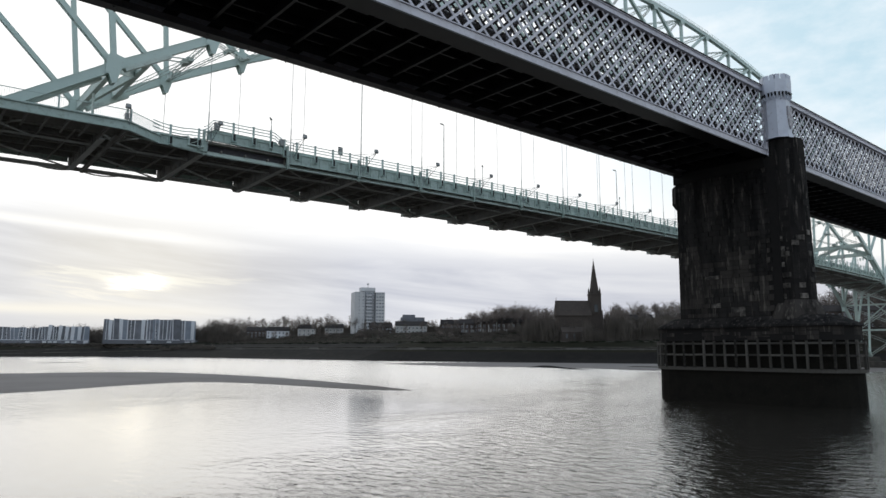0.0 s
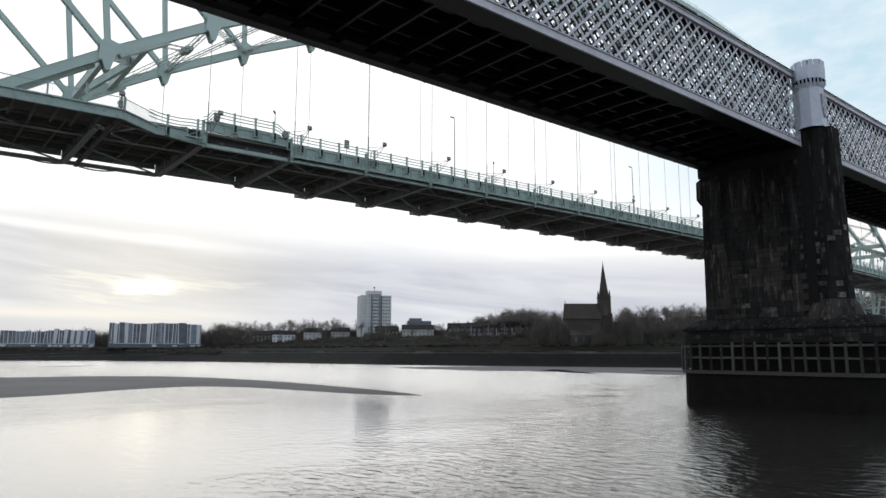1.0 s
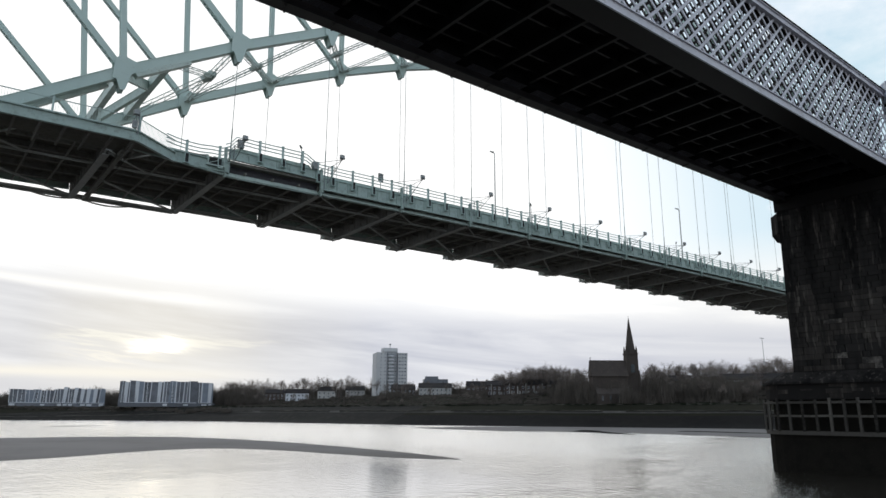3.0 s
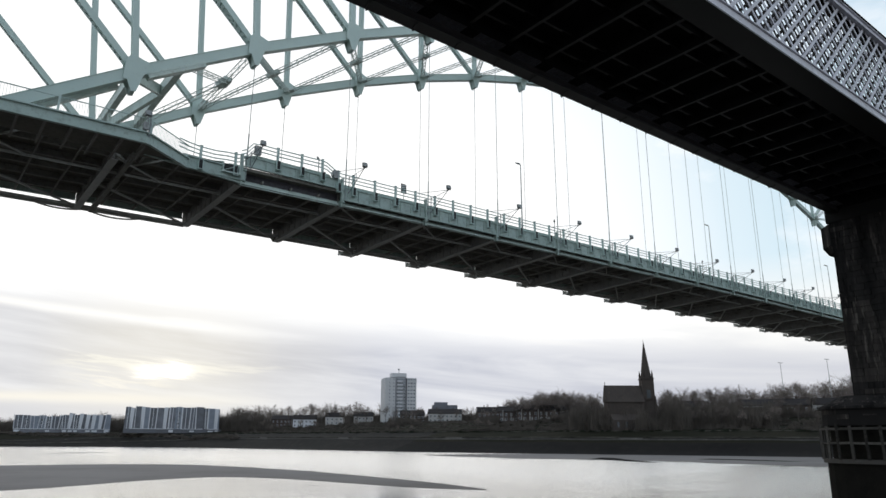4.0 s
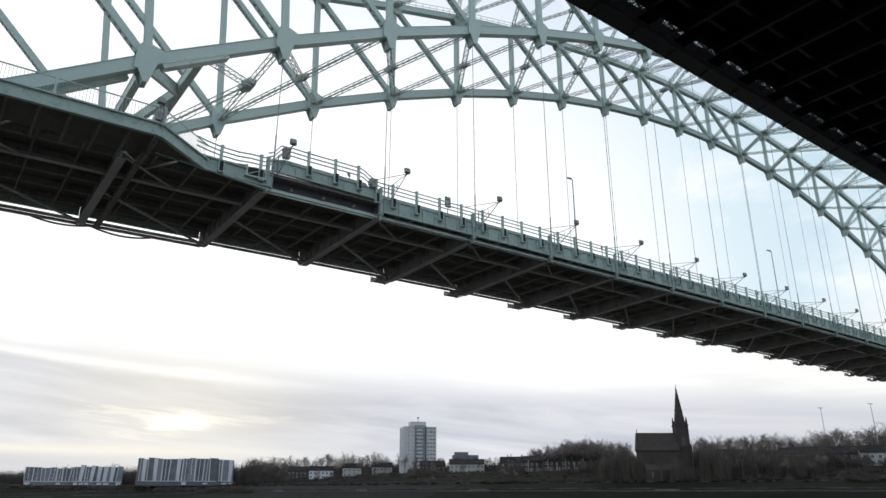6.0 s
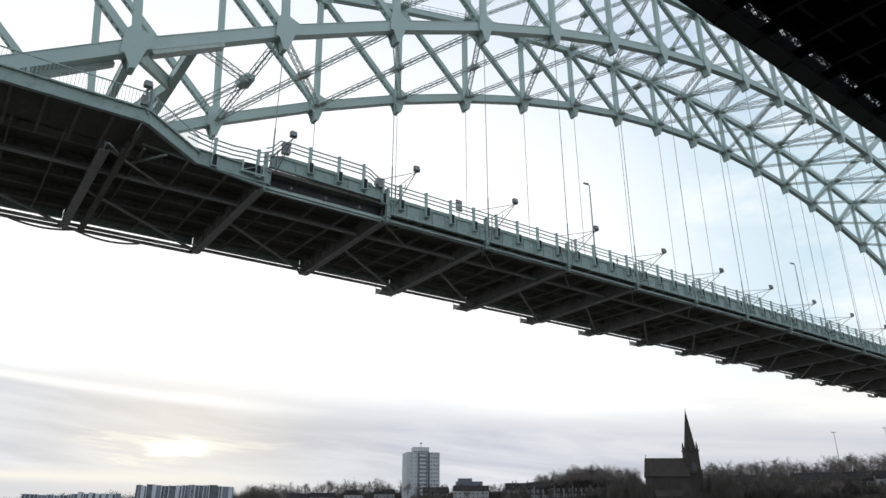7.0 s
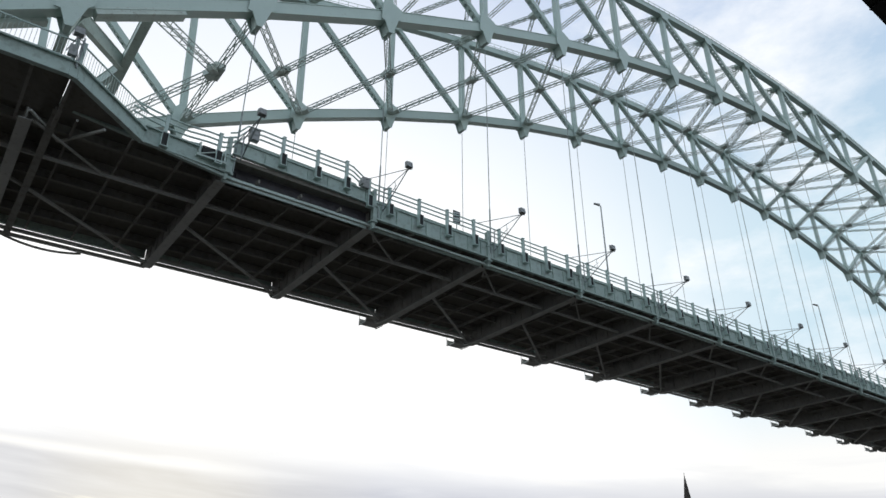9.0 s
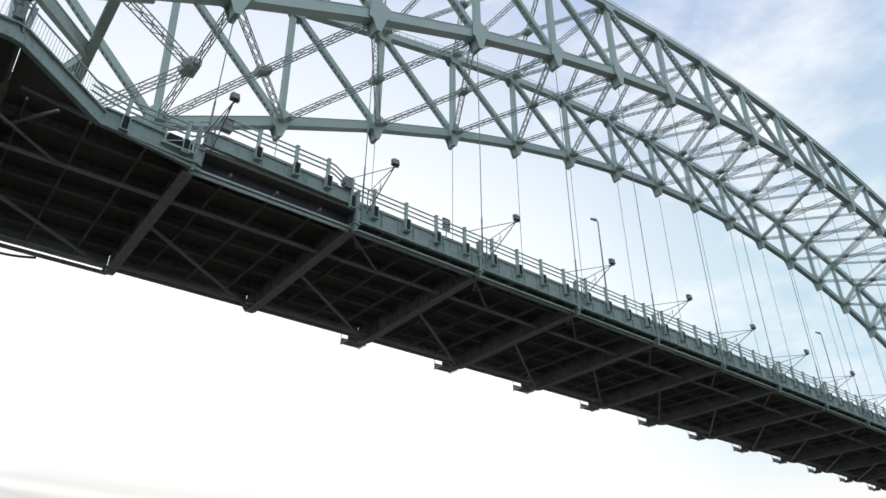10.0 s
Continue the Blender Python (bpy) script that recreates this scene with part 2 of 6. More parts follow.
M_CONCRETE = material("pale_concrete", (0.52, 0.52, 0.52), 0.8, spots=((0.08, 0.45, 0.7, (0.40, 0.40, 0.40), 0.7), (0.8, 0.55, 0.75, (0.3, 0.3, 0.29), 0.5)), bump=0.2, bump_scale=2)
M_RENDER = material("white_render", (0.60, 0.615, 0.64), 0.75, spots=((0.1, 0.5, 0.75, (0.52, 0.53, 0.54), 0.6),))
M_HOUSE = material("weathered_pale_render", (0.40, 0.39, 0.37), 0.85, spec=0.1, spread=0.3, spots=((0.15, 0.45, 0.7, (0.26, 0.25, 0.235), 0.7), (0.8, 0.5, 0.7, (0.2, 0.19, 0.18), 0.5)))
M_CLAD = material("slate_cladding", (0.15, 0.158, 0.178), 0.6, spread=0.3, spots=((0.2, 0.45, 0.7, (0.07, 0.072, 0.08), 0.7),))
M_CLAD_BLUE = material("blue_grey_cladding", (0.22, 0.25, 0.295), 0.5, spots=((0.2, 0.45, 0.7, (0.15, 0.17, 0.2), 0.7),))
M_BRICK = material("red_brown_brick", (0.075, 0.055, 0.047), 0.85, spread=0.35, spots=((0.3, 0.45, 0.7, (0.05, 0.04, 0.035), 0.7),), bump=0.2, bump_scale=4)
M_CHURCH = material("dark_sandstone", (0.065, 0.055, 0.048), 0.95, spec=0.1, spots=((0.15, 0.45, 0.7, (0.05, 0.042, 0.038), 0.8), (1.0, 0.55, 0.75, (0.12, 0.09, 0.075), 0.5)), bump=0.4, bump_scale=2)
M_SLATE = material("slate_roof", (0.042, 0.038, 0.036), 0.95, spec=0.03, spread=0.3, spots=((0.3, 0.45, 0.7, (0.03, 0.03, 0.03), 0.7),), bump=0.2, bump_scale=3)
M_GLASS = material("dark_window_glass", (0.03, 0.035, 0.04), 0.1, spread=0.5)
M_BARK = material("winter_bark", (0.11, 0.095, 0.083), 0.95, spec=0.05, spread=0.3, spots=((0.5, 0.45, 0.7, (0.04, 0.034, 0.03), 0.7),))
# twig and scrub tones are lifted to hold some distance haze
M_TWIG = material("bare_twigs", (0.19, 0.16, 0.14), 0.95, spec=0.05, spread=0.35, spots=((0.2, 0.45, 0.7, (0.14, 0.12, 0.106), 0.7),))
M_BUSH = material("winter_scrub", (0.10, 0.087, 0.074), 0.95, spec=0.05, spread=0.35, spots=((0.15, 0.45, 0.7, (0.066, 0.058, 0.049), 0.8),))
M_EVERGREEN = material("dark_evergreen", (0.022, 0.028, 0.018), 0.95, spec=0.05, spread=0.3, spots=((0.3, 0.45, 0.7, (0.014, 0.019, 0.012), 0.7),))
M_GALV = material("galvanised_post", (0.30, 0.32, 0.32), 0.45, 0.6, spots=((1.0, 0.45, 0.7, (0.22, 0.23, 0.23), 0.7),))
M_LAMP = material("grey_lamp_housing", (0.33, 0.34, 0.33), 0.5, spots=((4.0, 0.45, 0.7, (0.04, 0.04, 0.04), 0.6),))
M_LENS = material("lamp_lens_glass", (0.45, 0.45, 0.42), 0.15)
M_SIGN = material("sign_back", (0.05, 0.055, 0.055), 0.5, spots=((2.0, 0.5, 0.7, (0.08, 0.085, 0.085), 0.6),))
M_SIGNBAR = material("sign_bars", (0.5, 0.52, 0.5), 0.5)
M_DARKBOX = material("dark_bracket_pocket", (0.02, 0.022, 0.02), 0.8, spots=((3.0, 0.5, 0.7, (0.04, 0.04, 0.035), 0.6),))
# mint paint dulled to give the fascia its shadow, plus grime spots
M_FASCIA = material("grimed_shadowed_mint", (0.42, 0.515, 0.47), 0.6, spots=((0.5, 0.42, 0.7, (0.35, 0.43, 0.39), 0.8), (2.2, 0.5, 0.72, (0.18, 0.20, 0.165), 0.6)), bump=0.2, bump_scale=7)
M_COPING = material("weathered_coping", (0.13, 0.122, 0.105), 0.9, spec=0.1, spots=((0.08, 0.42, 0.62, (0.03, 0.028, 0.022), 0.95), (0.6, 0.45, 0.7, (0.06, 0.055, 0.045), 0.7)), bump=0.4, bump_scale=3)
M_PANEL = material("grey_recess_wall", (0.30, 0.305, 0.31), 0.8, spots=((0.3, 0.45, 0.7, (0.22, 0.225, 0.23), 0.7),))
# lighter copy of the glass with the sky's reflection in its base colour
M_GLASS_PALE = material("sky_lit_window_glass", (0.13, 0.145, 0.16), 0.12, spread=0.5)
M_CREST = material("crest_shield", (0.30, 0.29, 0.31), 0.6, spots=((3.0, 0.5, 0.65, (0.55, 0.55, 0.58), 0.9), (4.5, 0.55, 0.7, (0.22, 0.09, 0.08), 0.6)))

M_WATER = bpy.data.materials.new("river_water")
M_WATER.use_nodes = True
wt, wk = M_WATER.node_tree.nodes, M_WATER.node_tree.links
ws = wt["Principled BSDF"]
ws.inputs["Base Color"].default_value = (0.042, 0.037, 0.028, 1)
ws.inputs["Roughness"].default_value = 0.06
ws.inputs["IOR"].default_value = 1.33
sheen = wt.new("ShaderNodeBsdfGlossy")
sheen.inputs["Color"].default_value = (0.95, 0.945, 0.93, 1)
sheen.inputs["Roughness"].default_value = 0.115
both = wt.new("ShaderNodeMixShader")
facing = wt.new("ShaderNodeLayerWeight")
facing.inputs["Blend"].default_value = 0.5
gloss_by_angle = wt.new("ShaderNodeMapRange")
gloss_by_angle.inputs["From Min"].default_value, gloss_by_angle.inputs["From Max"].default_value = 0.72, 1.0
gloss_by_angle.inputs["To Min"].default_value, gloss_by_angle.inputs["To Max"].default_value = 0.0, 1.0
wk.new(facing.outputs["Facing"], gloss_by_angle.inputs["Value"])
wk.new(gloss_by_angle.outputs[0], both.inputs[0])
wk.new(ws.outputs[0], both.inputs[1])
wk.new(sheen.outputs[0], both.inputs[2])
wk.new(both.outputs[0], wt["Material Output"].inputs["Surface"])
wpos = wt.new("ShaderNodeNewGeometry").outputs["Position"]


def ripple(scale, stretch, detail, distort):
    m = wt.new("ShaderNodeMapping")
    m.inputs["Scale"].default_value = stretch
    m.inputs["Rotation"].default_value = (0, 0, radians(25))
    wk.new(wpos, m.inputs[0])
    n = wt.new("ShaderNodeTexNoise")
    n.inputs["Scale"].default_value, n.inputs["Detail"].default_value, n.inputs["Distortion"].default_value = scale, detail, distort
    wk.new(m.outputs[0], n.inputs["Vector"])
    return n.outputs[0]


def wcalc(op, a, b, c=None, clamp=False):
    n = wt.new("ShaderNodeMath")
    n.operation, n.use_clamp = op, clamp
    for i, v in enumerate((a, b, c)):
        if isinstance(v, (int, float)):
            n.inputs[i].default_value = v
        elif v is not None:
            wk.new(v, n.inputs[i])
    return n.outputs[0]


# a still pool in the lee of the sandbank, ruffled water nearer the piers and in the far channel
wsep = wt.new("ShaderNodeSeparateXYZ")
wk.new(wpos, wsep.inputs[0])
pool = wcalc("SUBTRACT", wcalc("SUBTRACT", wsep.outputs[1], 29.2), wcalc("MULTIPLY", wsep.outputs[0], 0.483))
pool = wcalc("ADD", pool, wcalc("MULTIPLY", wcalc("SUBTRACT", ripple(0.06, (1, 1.6, 1), 4, 0.5), 0.5), 34.0))
ruffled = wcalc("DIVIDE", wcalc("SUBTRACT", 3.0, pool), 14.0, clamp=True)
channel = wcalc("MULTIPLY", wcalc("DIVIDE", wcalc("SUBTRACT", pool, 35.0), 50.0, clamp=True), 3.2)
gusts = wcalc("ADD", 0.55, wcalc("MULTIPLY", ripple(0.035, (1, 1.6, 1), 3, 0.4), 0.9))
side_reach = wcalc("MULTIPLY", wcalc("DIVIDE", wcalc("SUBTRACT", wsep.outputs[0], 48.0), 45.0, clamp=True), wcalc("DIVIDE", wcalc("ADD", pool, 8.0), 22.0, clamp=True))
channel = wcalc("MAXIMUM", channel, wcalc("MULTIPLY", side_reach, 3.0))
wk.new(wcalc("ADD", 0.115, wcalc("MULTIPLY", side_reach, 0.07)), sheen.inputs["Roughness"])
patch = wcalc("ADD", 0.32, wcalc("MULTIPLY", wcalc("MAXIMUM", ruffled, channel), gusts))
wave = wt.new("ShaderNodeMath")
wave.operation = "MULTIPLY"
wk.new(ripple(1.7, (1, 0.55, 1), 5, 0.3), wave.inputs[0])
wk.new(patch, wave.inputs[1])
swell = wt.new("ShaderNodeMath")
swell.operation = "MULTIPLY_ADD"
wk.new(ripple(0.25, (1, 0.5, 1), 3, 0.2), swell.inputs[0])
swell.inputs[1].default_value = 0.07
wk.new(wave.outputs[0], swell.inputs[2])
wb = wt.new("ShaderNodeBump")
wb.inputs["Strength"].default_value, wb.inputs["Distance"].default_value = 0.6, 0.18
wk.new(swell.outputs[0], wb.inputs["Height"])
wk.new(wb.outputs[0], ws.inputs["Normal"])
wk.new(wb.outputs[0], sheen.inputs["Normal"])


# ---- building helpers ----
class Shape:
    """Vertices and faces that become one mesh."""

    def __init__(self):
        self.v, self.f = [], []

    def quad_prism(self, a, b, rise=0.0):
        """A solid between two loops of the same number of points."""
        n, k = len(a), len(self.v)
        self.v += [tuple(p) for p in a] + [tuple(p) for p in b]
        for i in range(n):
            j = (i + 1) % n
            self.f.append((k + i, k + j, k + n + j, k + n + i))
        self.f.append(tuple(k + n - 1 - i for i in range(n)))
        self.f.append(tuple(k + n + i for i in range(n)))
        return self

    def box(self, x0, y0, z0, x1, y1, z1):
        return self.quad_prism([(x0, y0, z0), (x1, y0, z0), (x1, y1, z0), (x0, y1, z0)], [(x0, y0, z1), (x1, y0, z1), (x1, y1, z1), (x0, y1, z1)])

    def bar(self, p, q, w, h, up=(0, 0, 1), w2=None, h2=None):
        """A box from p to q, w across and h along the direction nearest to up."""
        p, q = Vector(p), Vector(q)
        d = (q - p).normalized()
        s = d.cross(Vector(up))
        if s.length < 1e-4:
            s = d.cross(Vector((1, 0, 0)))
        s.normalize()
        u = s.cross(d)
        w2, h2 = w if w2 is None else w2, h if h2 is None else h2
        a = [p + s * (i * w / 2) + u * (j * h / 2) for i, j in ((-1, -1), (1, -1), (1, 1), (-1, 1))]
        b = [q + s * (i * w2 / 2) + u * (j * h2 / 2) for i, j in ((-1, -1), (1, -1), (1, 1), (-1, 1))]
        return self.quad_prism(a, b)

    def tube(self, p, q, r, n=6, r2=None):
        p, q = Vector(p), Vector(q)
        d = (q - p).normalized()
        s = d.cross(Vector((0, 0, 1)))
        if s.length < 1e-4:
            s = Vector((1, 0, 0))
        s.normalize()
        u = s.cross(d)
        r2 = r if r2 is None else r2
        ring = [(math.cos(2 * math.pi * i / n), math.sin(2 * math.pi * i / n)) for i in range(n)]
        return self.quad_prism([p + (s * c + u * e) * r for c, e in ring], [q + (s * c + u * e) * r2 for c, e in ring])

    def pipe(self, points, r, n=6):
        """One continuous tube through points."""
        k = len(self.v)
        for i, p in enumerate(points):
            d = (points[min(i + 1, len(points) - 1)] - points[max(i - 1, 0)]).normalized()
            s = d.cross(Vector((0, 0, 1))).normalized()
            u = s.cross(d)
            self.v += [tuple(p + (s * math.cos(6.2832 * j / n) + u * math.sin(6.2832 * j / n)) * r) for j in range(n)]
        for i in range(len(points) - 1):
            for j in range(n):
                a, b = k + i * n + j, k + i * n + (j + 1) % n
                self.f.append((a, b, b + n, a + n))
        return self

    def member(self, p, q, w, h, up=(0, 0, 1), lip=0.10):
        """A built-up box member: a web box with proud flange plates."""
        p, q = Vector(p), Vector(q)
        d = (q - p).normalized()
        s = d.cross(Vector(up))
        if s.length < 1e-4:
            s = d.cross(Vector((1, 0, 0)))
        s.normalize()
        u = s.cross(d)
        self.bar(p, q, w - lip, h - 0.06, up)
        self.bar(p + u * (h / 2 - 0.03), q + u * (h / 2 - 0.03), w, 0.06, up)
        self.bar(p - u * (h / 2 - 0.03), q - u * (h / 2 - 0.03), w, 0.06, up)
        return self

    def battened(self, p, q, w, h, up=(0, 0, 1), pitch=0.75):
        """Two side plates with lips, held apart by battens, open between them."""
        p, q = Vector(p), Vector(q)
        d = q - p
        length = d.length
        d.normalize()
        s = d.cross(Vector(up)).normalized()
        u = s.cross(d)
        for e in (-1, 1):
            o = s * (e * (w / 2 - 0.03))
            self.bar(p + o, q + o, 0.06, h, up)
            for f in (-1, 1):
                o = s * (e * (w / 2 - 0.08)) + u * (f * h / 2)
                self.bar(p + o, q + o, 0.16, 0.03, up)
        n = int(length / pitch)
        for i in range(n + 1):
            a = p + d * (length * i / n)
            for f in (-1, 1):
                self.bar(a + u * (f * h / 2) - d * 0.17, a + u * (f * h / 2) + d * 0.17, w - 0.1, 0.035, up)
        return self

    def laced(self, p, q, w, h, up=(0, 0, 1), pitch=0.9):
        """Four corner angles joined by zigzag lacing on the two broad faces, with end plates."""
        p, q = Vector(p), Vector(q)
        d = q - p
        length = d.length
        d.normalize()
        s = d.cross(Vector(up))
        s.normalize()
        u = s.cross(d)
        for i in (-1, 1):
            for j in (-1, 1):
                o = s * (i * (w / 2 - 0.05)) + u * (j * (h / 2 - 0.05))
                self.bar(p + o, q + o, 0.075, 0.075, up)
        n = max(4, int(length / pitch))
        for i in range(n):
            a, b = p + d * (length * i / n), p + d * (length * (i + 1) / n)
            e = 1 if i % 2 else -1
            for f in (-1, 1):
                self.bar(a + u * (f * h / 2) + s * (e * (w / 2 - 0.08)), b + u * (f * h / 2) - s * (e * (w / 2 - 0.08)), 0.055, 0.025, up)
        for f in (p, q):
            g = d if f is p else -d
            self.bar(f, f + g * 1.0, w + 0.04, h, up)
        return self

    def mesh(self, name, mat):
        me = bpy.data.meshes.new(name)
        me.from_pydata([tuple(p) for p in self.v], [], self.f)
        me.update()
        for m in (mat if isinstance(mat, (list, tuple)) else [mat]):
            me.materials.append(m)
        return me


def fixed_normals(me):
    bm = bmesh.new()
    bm.from_mesh(me)
    bmesh.ops.recalc_face_normals(bm, faces=bm.faces)
    bm.to_mesh(me)
    bm.free()
    return me


def part(name, shape, mat, parent, label="", at=None):
    """One mesh object under a thing or a part. shape: a Shape, or a mesh that is shared."""
    me = shape if isinstance(shape, bpy.types.Mesh) else fixed_normals(shape.mesh(name, mat))
    ob = new(name, me)
    ob.parent = parent
    if at is not None:
        ob.matrix_basis = at if isinstance(at, Matrix) else Matrix.Translation(at)
    return tagged(ob, label)


def thing(name, label, category, group="", kind="", at=None):
    ob = new(name)
    ob.empty_display_size = 0.1
    if at is not None:
        ob.matrix_basis = at if isinstance(at, Matrix) else Matrix.Translation(at)
    return tagged(ob, label, category, group, kind)


def solid(name, shape, mat, label, category="", group="", kind=""):
    ob = new(name, fixed_normals(shape.mesh(name, mat)))
    return tagged(ob, label, category, group, kind)


def prepared(name, shape, mat):
    return fixed_normals(shape.mesh(name, mat))


# ---- river and far bank ----
SHORE = [(-900, 440), (-200, 385), (0, 342), (100, 310), (150, 291), (200, 268), (260, 242), (320, 222), (420, 206), (520, 192), (590, 172), (640, 132), (680, 70), (705, 0), (730, -120), (800, -600), (1200, -1500), (3500, -2500)]


def shore_x(y):
    for (ya, xa), (yb, xb) in zip(SHORE, SHORE[1:]):
        if y <= yb:
            f = (y - ya) / (yb - ya)
            return xa + (xb - xa) * f
    return SHORE[-1][1]


def land_z(s, y):
    """Height of the far bank, s metres inland of the water's edge."""
    if s > 0 and y > 560:
        s *= max(0.34, 1 - 0.65 * (y - 560) / 140)
        s = min(s, 58.0 + max(0.0, 640 - y) * 0.5)
    steps = [(-30, -1.2), (0, -0.05), (5, 0.9), (20, 6.3), (21.5, 7.4), (26, 7.6), (36, 10.4), (46, 10.7), (60, 12.5), (90, 17.5), (140, 19.5), (200, 20.5), (400, 24), (800, 33), (2500, 60)]
    for (sa, za), (sb, zb) in zip(steps, steps[1:]):
        if s <= sb:
            return za + (zb - za) * max(0.0, (s - sa) / (sb - sa))
    return steps[-1][1]


def ground_at(x, y):
    return land_z(x - shore_x(y), y)


water = Shape()
water.v = [(-3500, -3000, 0), (3500, -3000, 0), (3500, 4800, 0), (-3500, 4800, 0)]
water.f = [(0, 1, 2, 3)]
solid("water", water, M_WATER, "calm brown estuary water with pale sky reflections", "river", kind="structure")

bank = Shape()
rows_y = [-900, -600, -300, -100] + list(range(0, 760, 10)) + [800, 900, 1050, 1250, 1600, 2200, 3500]
rows_s = [-30, -8, 0, 2, 5, 9, 13, 17, 20, 21.5, 23, 26, 30, 36, 40, 46, 60, 90, 130, 200, 300, 400, 600, 800, 1300, 2500]
for y in rows_y:
    for s in rows_s:
        wob = 0.0 if s > 60 else 1.6 * noise.noise(Vector((y * 0.03, s * 0.08, 0.0)))
        z = land_z(s, y) + (0.35 * noise.noise(Vector((y * 0.06, s * 0.15, 4.0))) if s > 0 else 0)
        bank.v.append((shore_x(y) + s + wob, y, z))
n_s = len(rows_s)
for i in range(len(rows_y) - 1):
    for j in range(n_s - 1):
        a = i * n_s + j
        bank.f.append((a, a + 1, a + n_s + 1, a + n_s))
bank_me = bank.mesh("ground", [M_MUD, M_WALLSTONE, M_GRASS, M_MUD_HAZE])
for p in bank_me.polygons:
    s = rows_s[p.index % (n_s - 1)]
    # the farther reach takes the mud tone paled for haze
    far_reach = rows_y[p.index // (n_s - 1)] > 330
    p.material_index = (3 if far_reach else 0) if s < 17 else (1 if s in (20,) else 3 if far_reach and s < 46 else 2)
    p.use_smooth = True
tagged(new("ground", fixed_normals(bank_me)), "muddy far bank with stone canal wall and winter grass", "ground", kind="structure")


def flowing(points, per=6):
    """An open curve through the points."""
    out, n = [], len(points)
    for i in range(n - 1):
        p0, p1, p2, p3 = (Vector(points[min(max(i + k - 1, 0), n - 1)]) for k in range(4))
        for j in range(per):
            t = j / per
            out.append(0.5 * ((2 * p1) + (p2 - p0) * t + (2 * p0 - 5 * p1 + 4 * p2 - p3) * t * t + (3 * p1 - p0 - 3 * p2 + p3) * t ** 3))
    return out + [Vector(points[-1])]


def sandbank(edge_a, edge_b, top, label, mat=M_SAND):
    """A low bank between two shore lines that run the same way, with a gently domed and uneven back."""
    a, b = flowing(edge_a), flowing(edge_b)
    steps = (0.0, 0.03, 0.1, 0.25, 0.5, 0.75, 0.9, 0.97, 1.0)
    sh = Shape()
    for i, (p, q) in enumerate(zip(a, b)):
        taper = min(1.0, (len(a) - 1 - i) / 9, (i + 1) / 5)
        for f in steps:
            w = p.lerp(q, f)
            rise = min(1.0, 4.0 * math.sqrt(f * (1 - f)) / 2) * taper * top * (0.75 + 0.5 * noise.noise(Vector((w.x * 0.05, w.y * 0.05, 0))))
            sh.v.append((w.x, w.y, rise - 0.06))
    m = len(steps)
    for i in range(len(a) - 1):
        for k in range(m - 1):
            sh.f.append((i * m + k, (i + 1) * m + k, (i + 1) * m + k + 1, i * m + k + 1))
    ob = solid("sandbank", sh, mat, label, "sandbank", kind="structure")
    for p in ob.data.polygons:
        p.use_smooth = True
    return ob


sandbank([(-90, 78), (-20, 99), (14, 113), (24, 118), (36, 127), (47, 131), (54, 122), (57, 104), (59, 90), (64, 80)],
         [(-90, 240), (-20, 226), (27, 211), (47, 208), (63, 195), (70, 168), (71, 138), (69, 111), (67, 94), (65, 80)], 0.34, "low wet grey sandbank lying in the river")
sandbank([(188, 174), (186, 165), (180, 152), (174, 137)], [(190, 175), (192, 169), (185, 155), (175, 137)], 0.95, "small dark mud bar near the far bank", M_MUD)
sandbank([(219, 155), (219, 146), (219, 128), (219, 110)], [(221, 155), (222, 148), (222, 130), (220, 110)], 0.5, "thin dark ridge of mud on the foreshore", M_MUD)
sandbank([(172, 256), (167, 205), (169, 180), (177, 160), (173, 134), (171, 106), (180, 70), (200, 20)], [(182, 262), (240, 262), (280, 235), (296, 205), (310, 175), (322, 140), (330, 100), (335, 20)], 0.16, "grey mud foreshore at the foot of the bank")
sandbank([(60, 352), (80, 362), (100, 385)], [(58, 358), (76, 372), (100, 388)], 0.3, "thin dark mud bar in the far channel")

# pale copings along the two steps of the canal bank
for s_in, tall, label in ((21.5, 0.42, "pale stone coping of the canal wall"), (36.5, 0.35, "pale stone edge of the towpath")):
    cope = Shape()
    for y in range(-60, 700, 10):
        a, b = (Vector((shore_x(v) + s_in + 1.6 * noise.noise(Vector((v * 0.03, s_in * 0.08, 0.0))) - 0.4, v, land_z(s_in, v) + 0.15)) for v in (y, y + 10))
        if (y // 10) % 9 != 4:
            cope.bar(a, b, 0.7, tall)
    solid("canal_coping", cope, M_COPING, label, "coping", kind="structure")


# ---- steel arch road bridge ----
P, X0 = 10.97, 28.35
Y_NEAR, Y_FAR = 79.1, 96.0
K_MID, K_A, K_B = 9.5, -5, 24


def node_x(k):
    return X0 + P * k


def low_z(k):
    return 73.75 - 0.33 * (k - K_MID) ** 2


def top_z(k):
    d = abs(k - K_MID)
    return 82.6 - 0.235 * d ** 2 if d < 12.5 else 82.6 - 0.235 * 156.25 - 2.0 * (d - 12.5)


def top_x(k):
    """Top nodes lean away from mid-span near the haunches."""
    d = abs(k - K_MID)
    lean_x = 0.0 if d < 7.5 else 0.45 * (d - 7.5) ** 1.35
    return node_x(k) - math.copysign(lean_x, K_MID - k)


def deck_z(x):
    """How far the cambered deck lies over its level at the first hanger."""
    return 0.89 - 8.1e-5 * (x - 132.6) ** 2


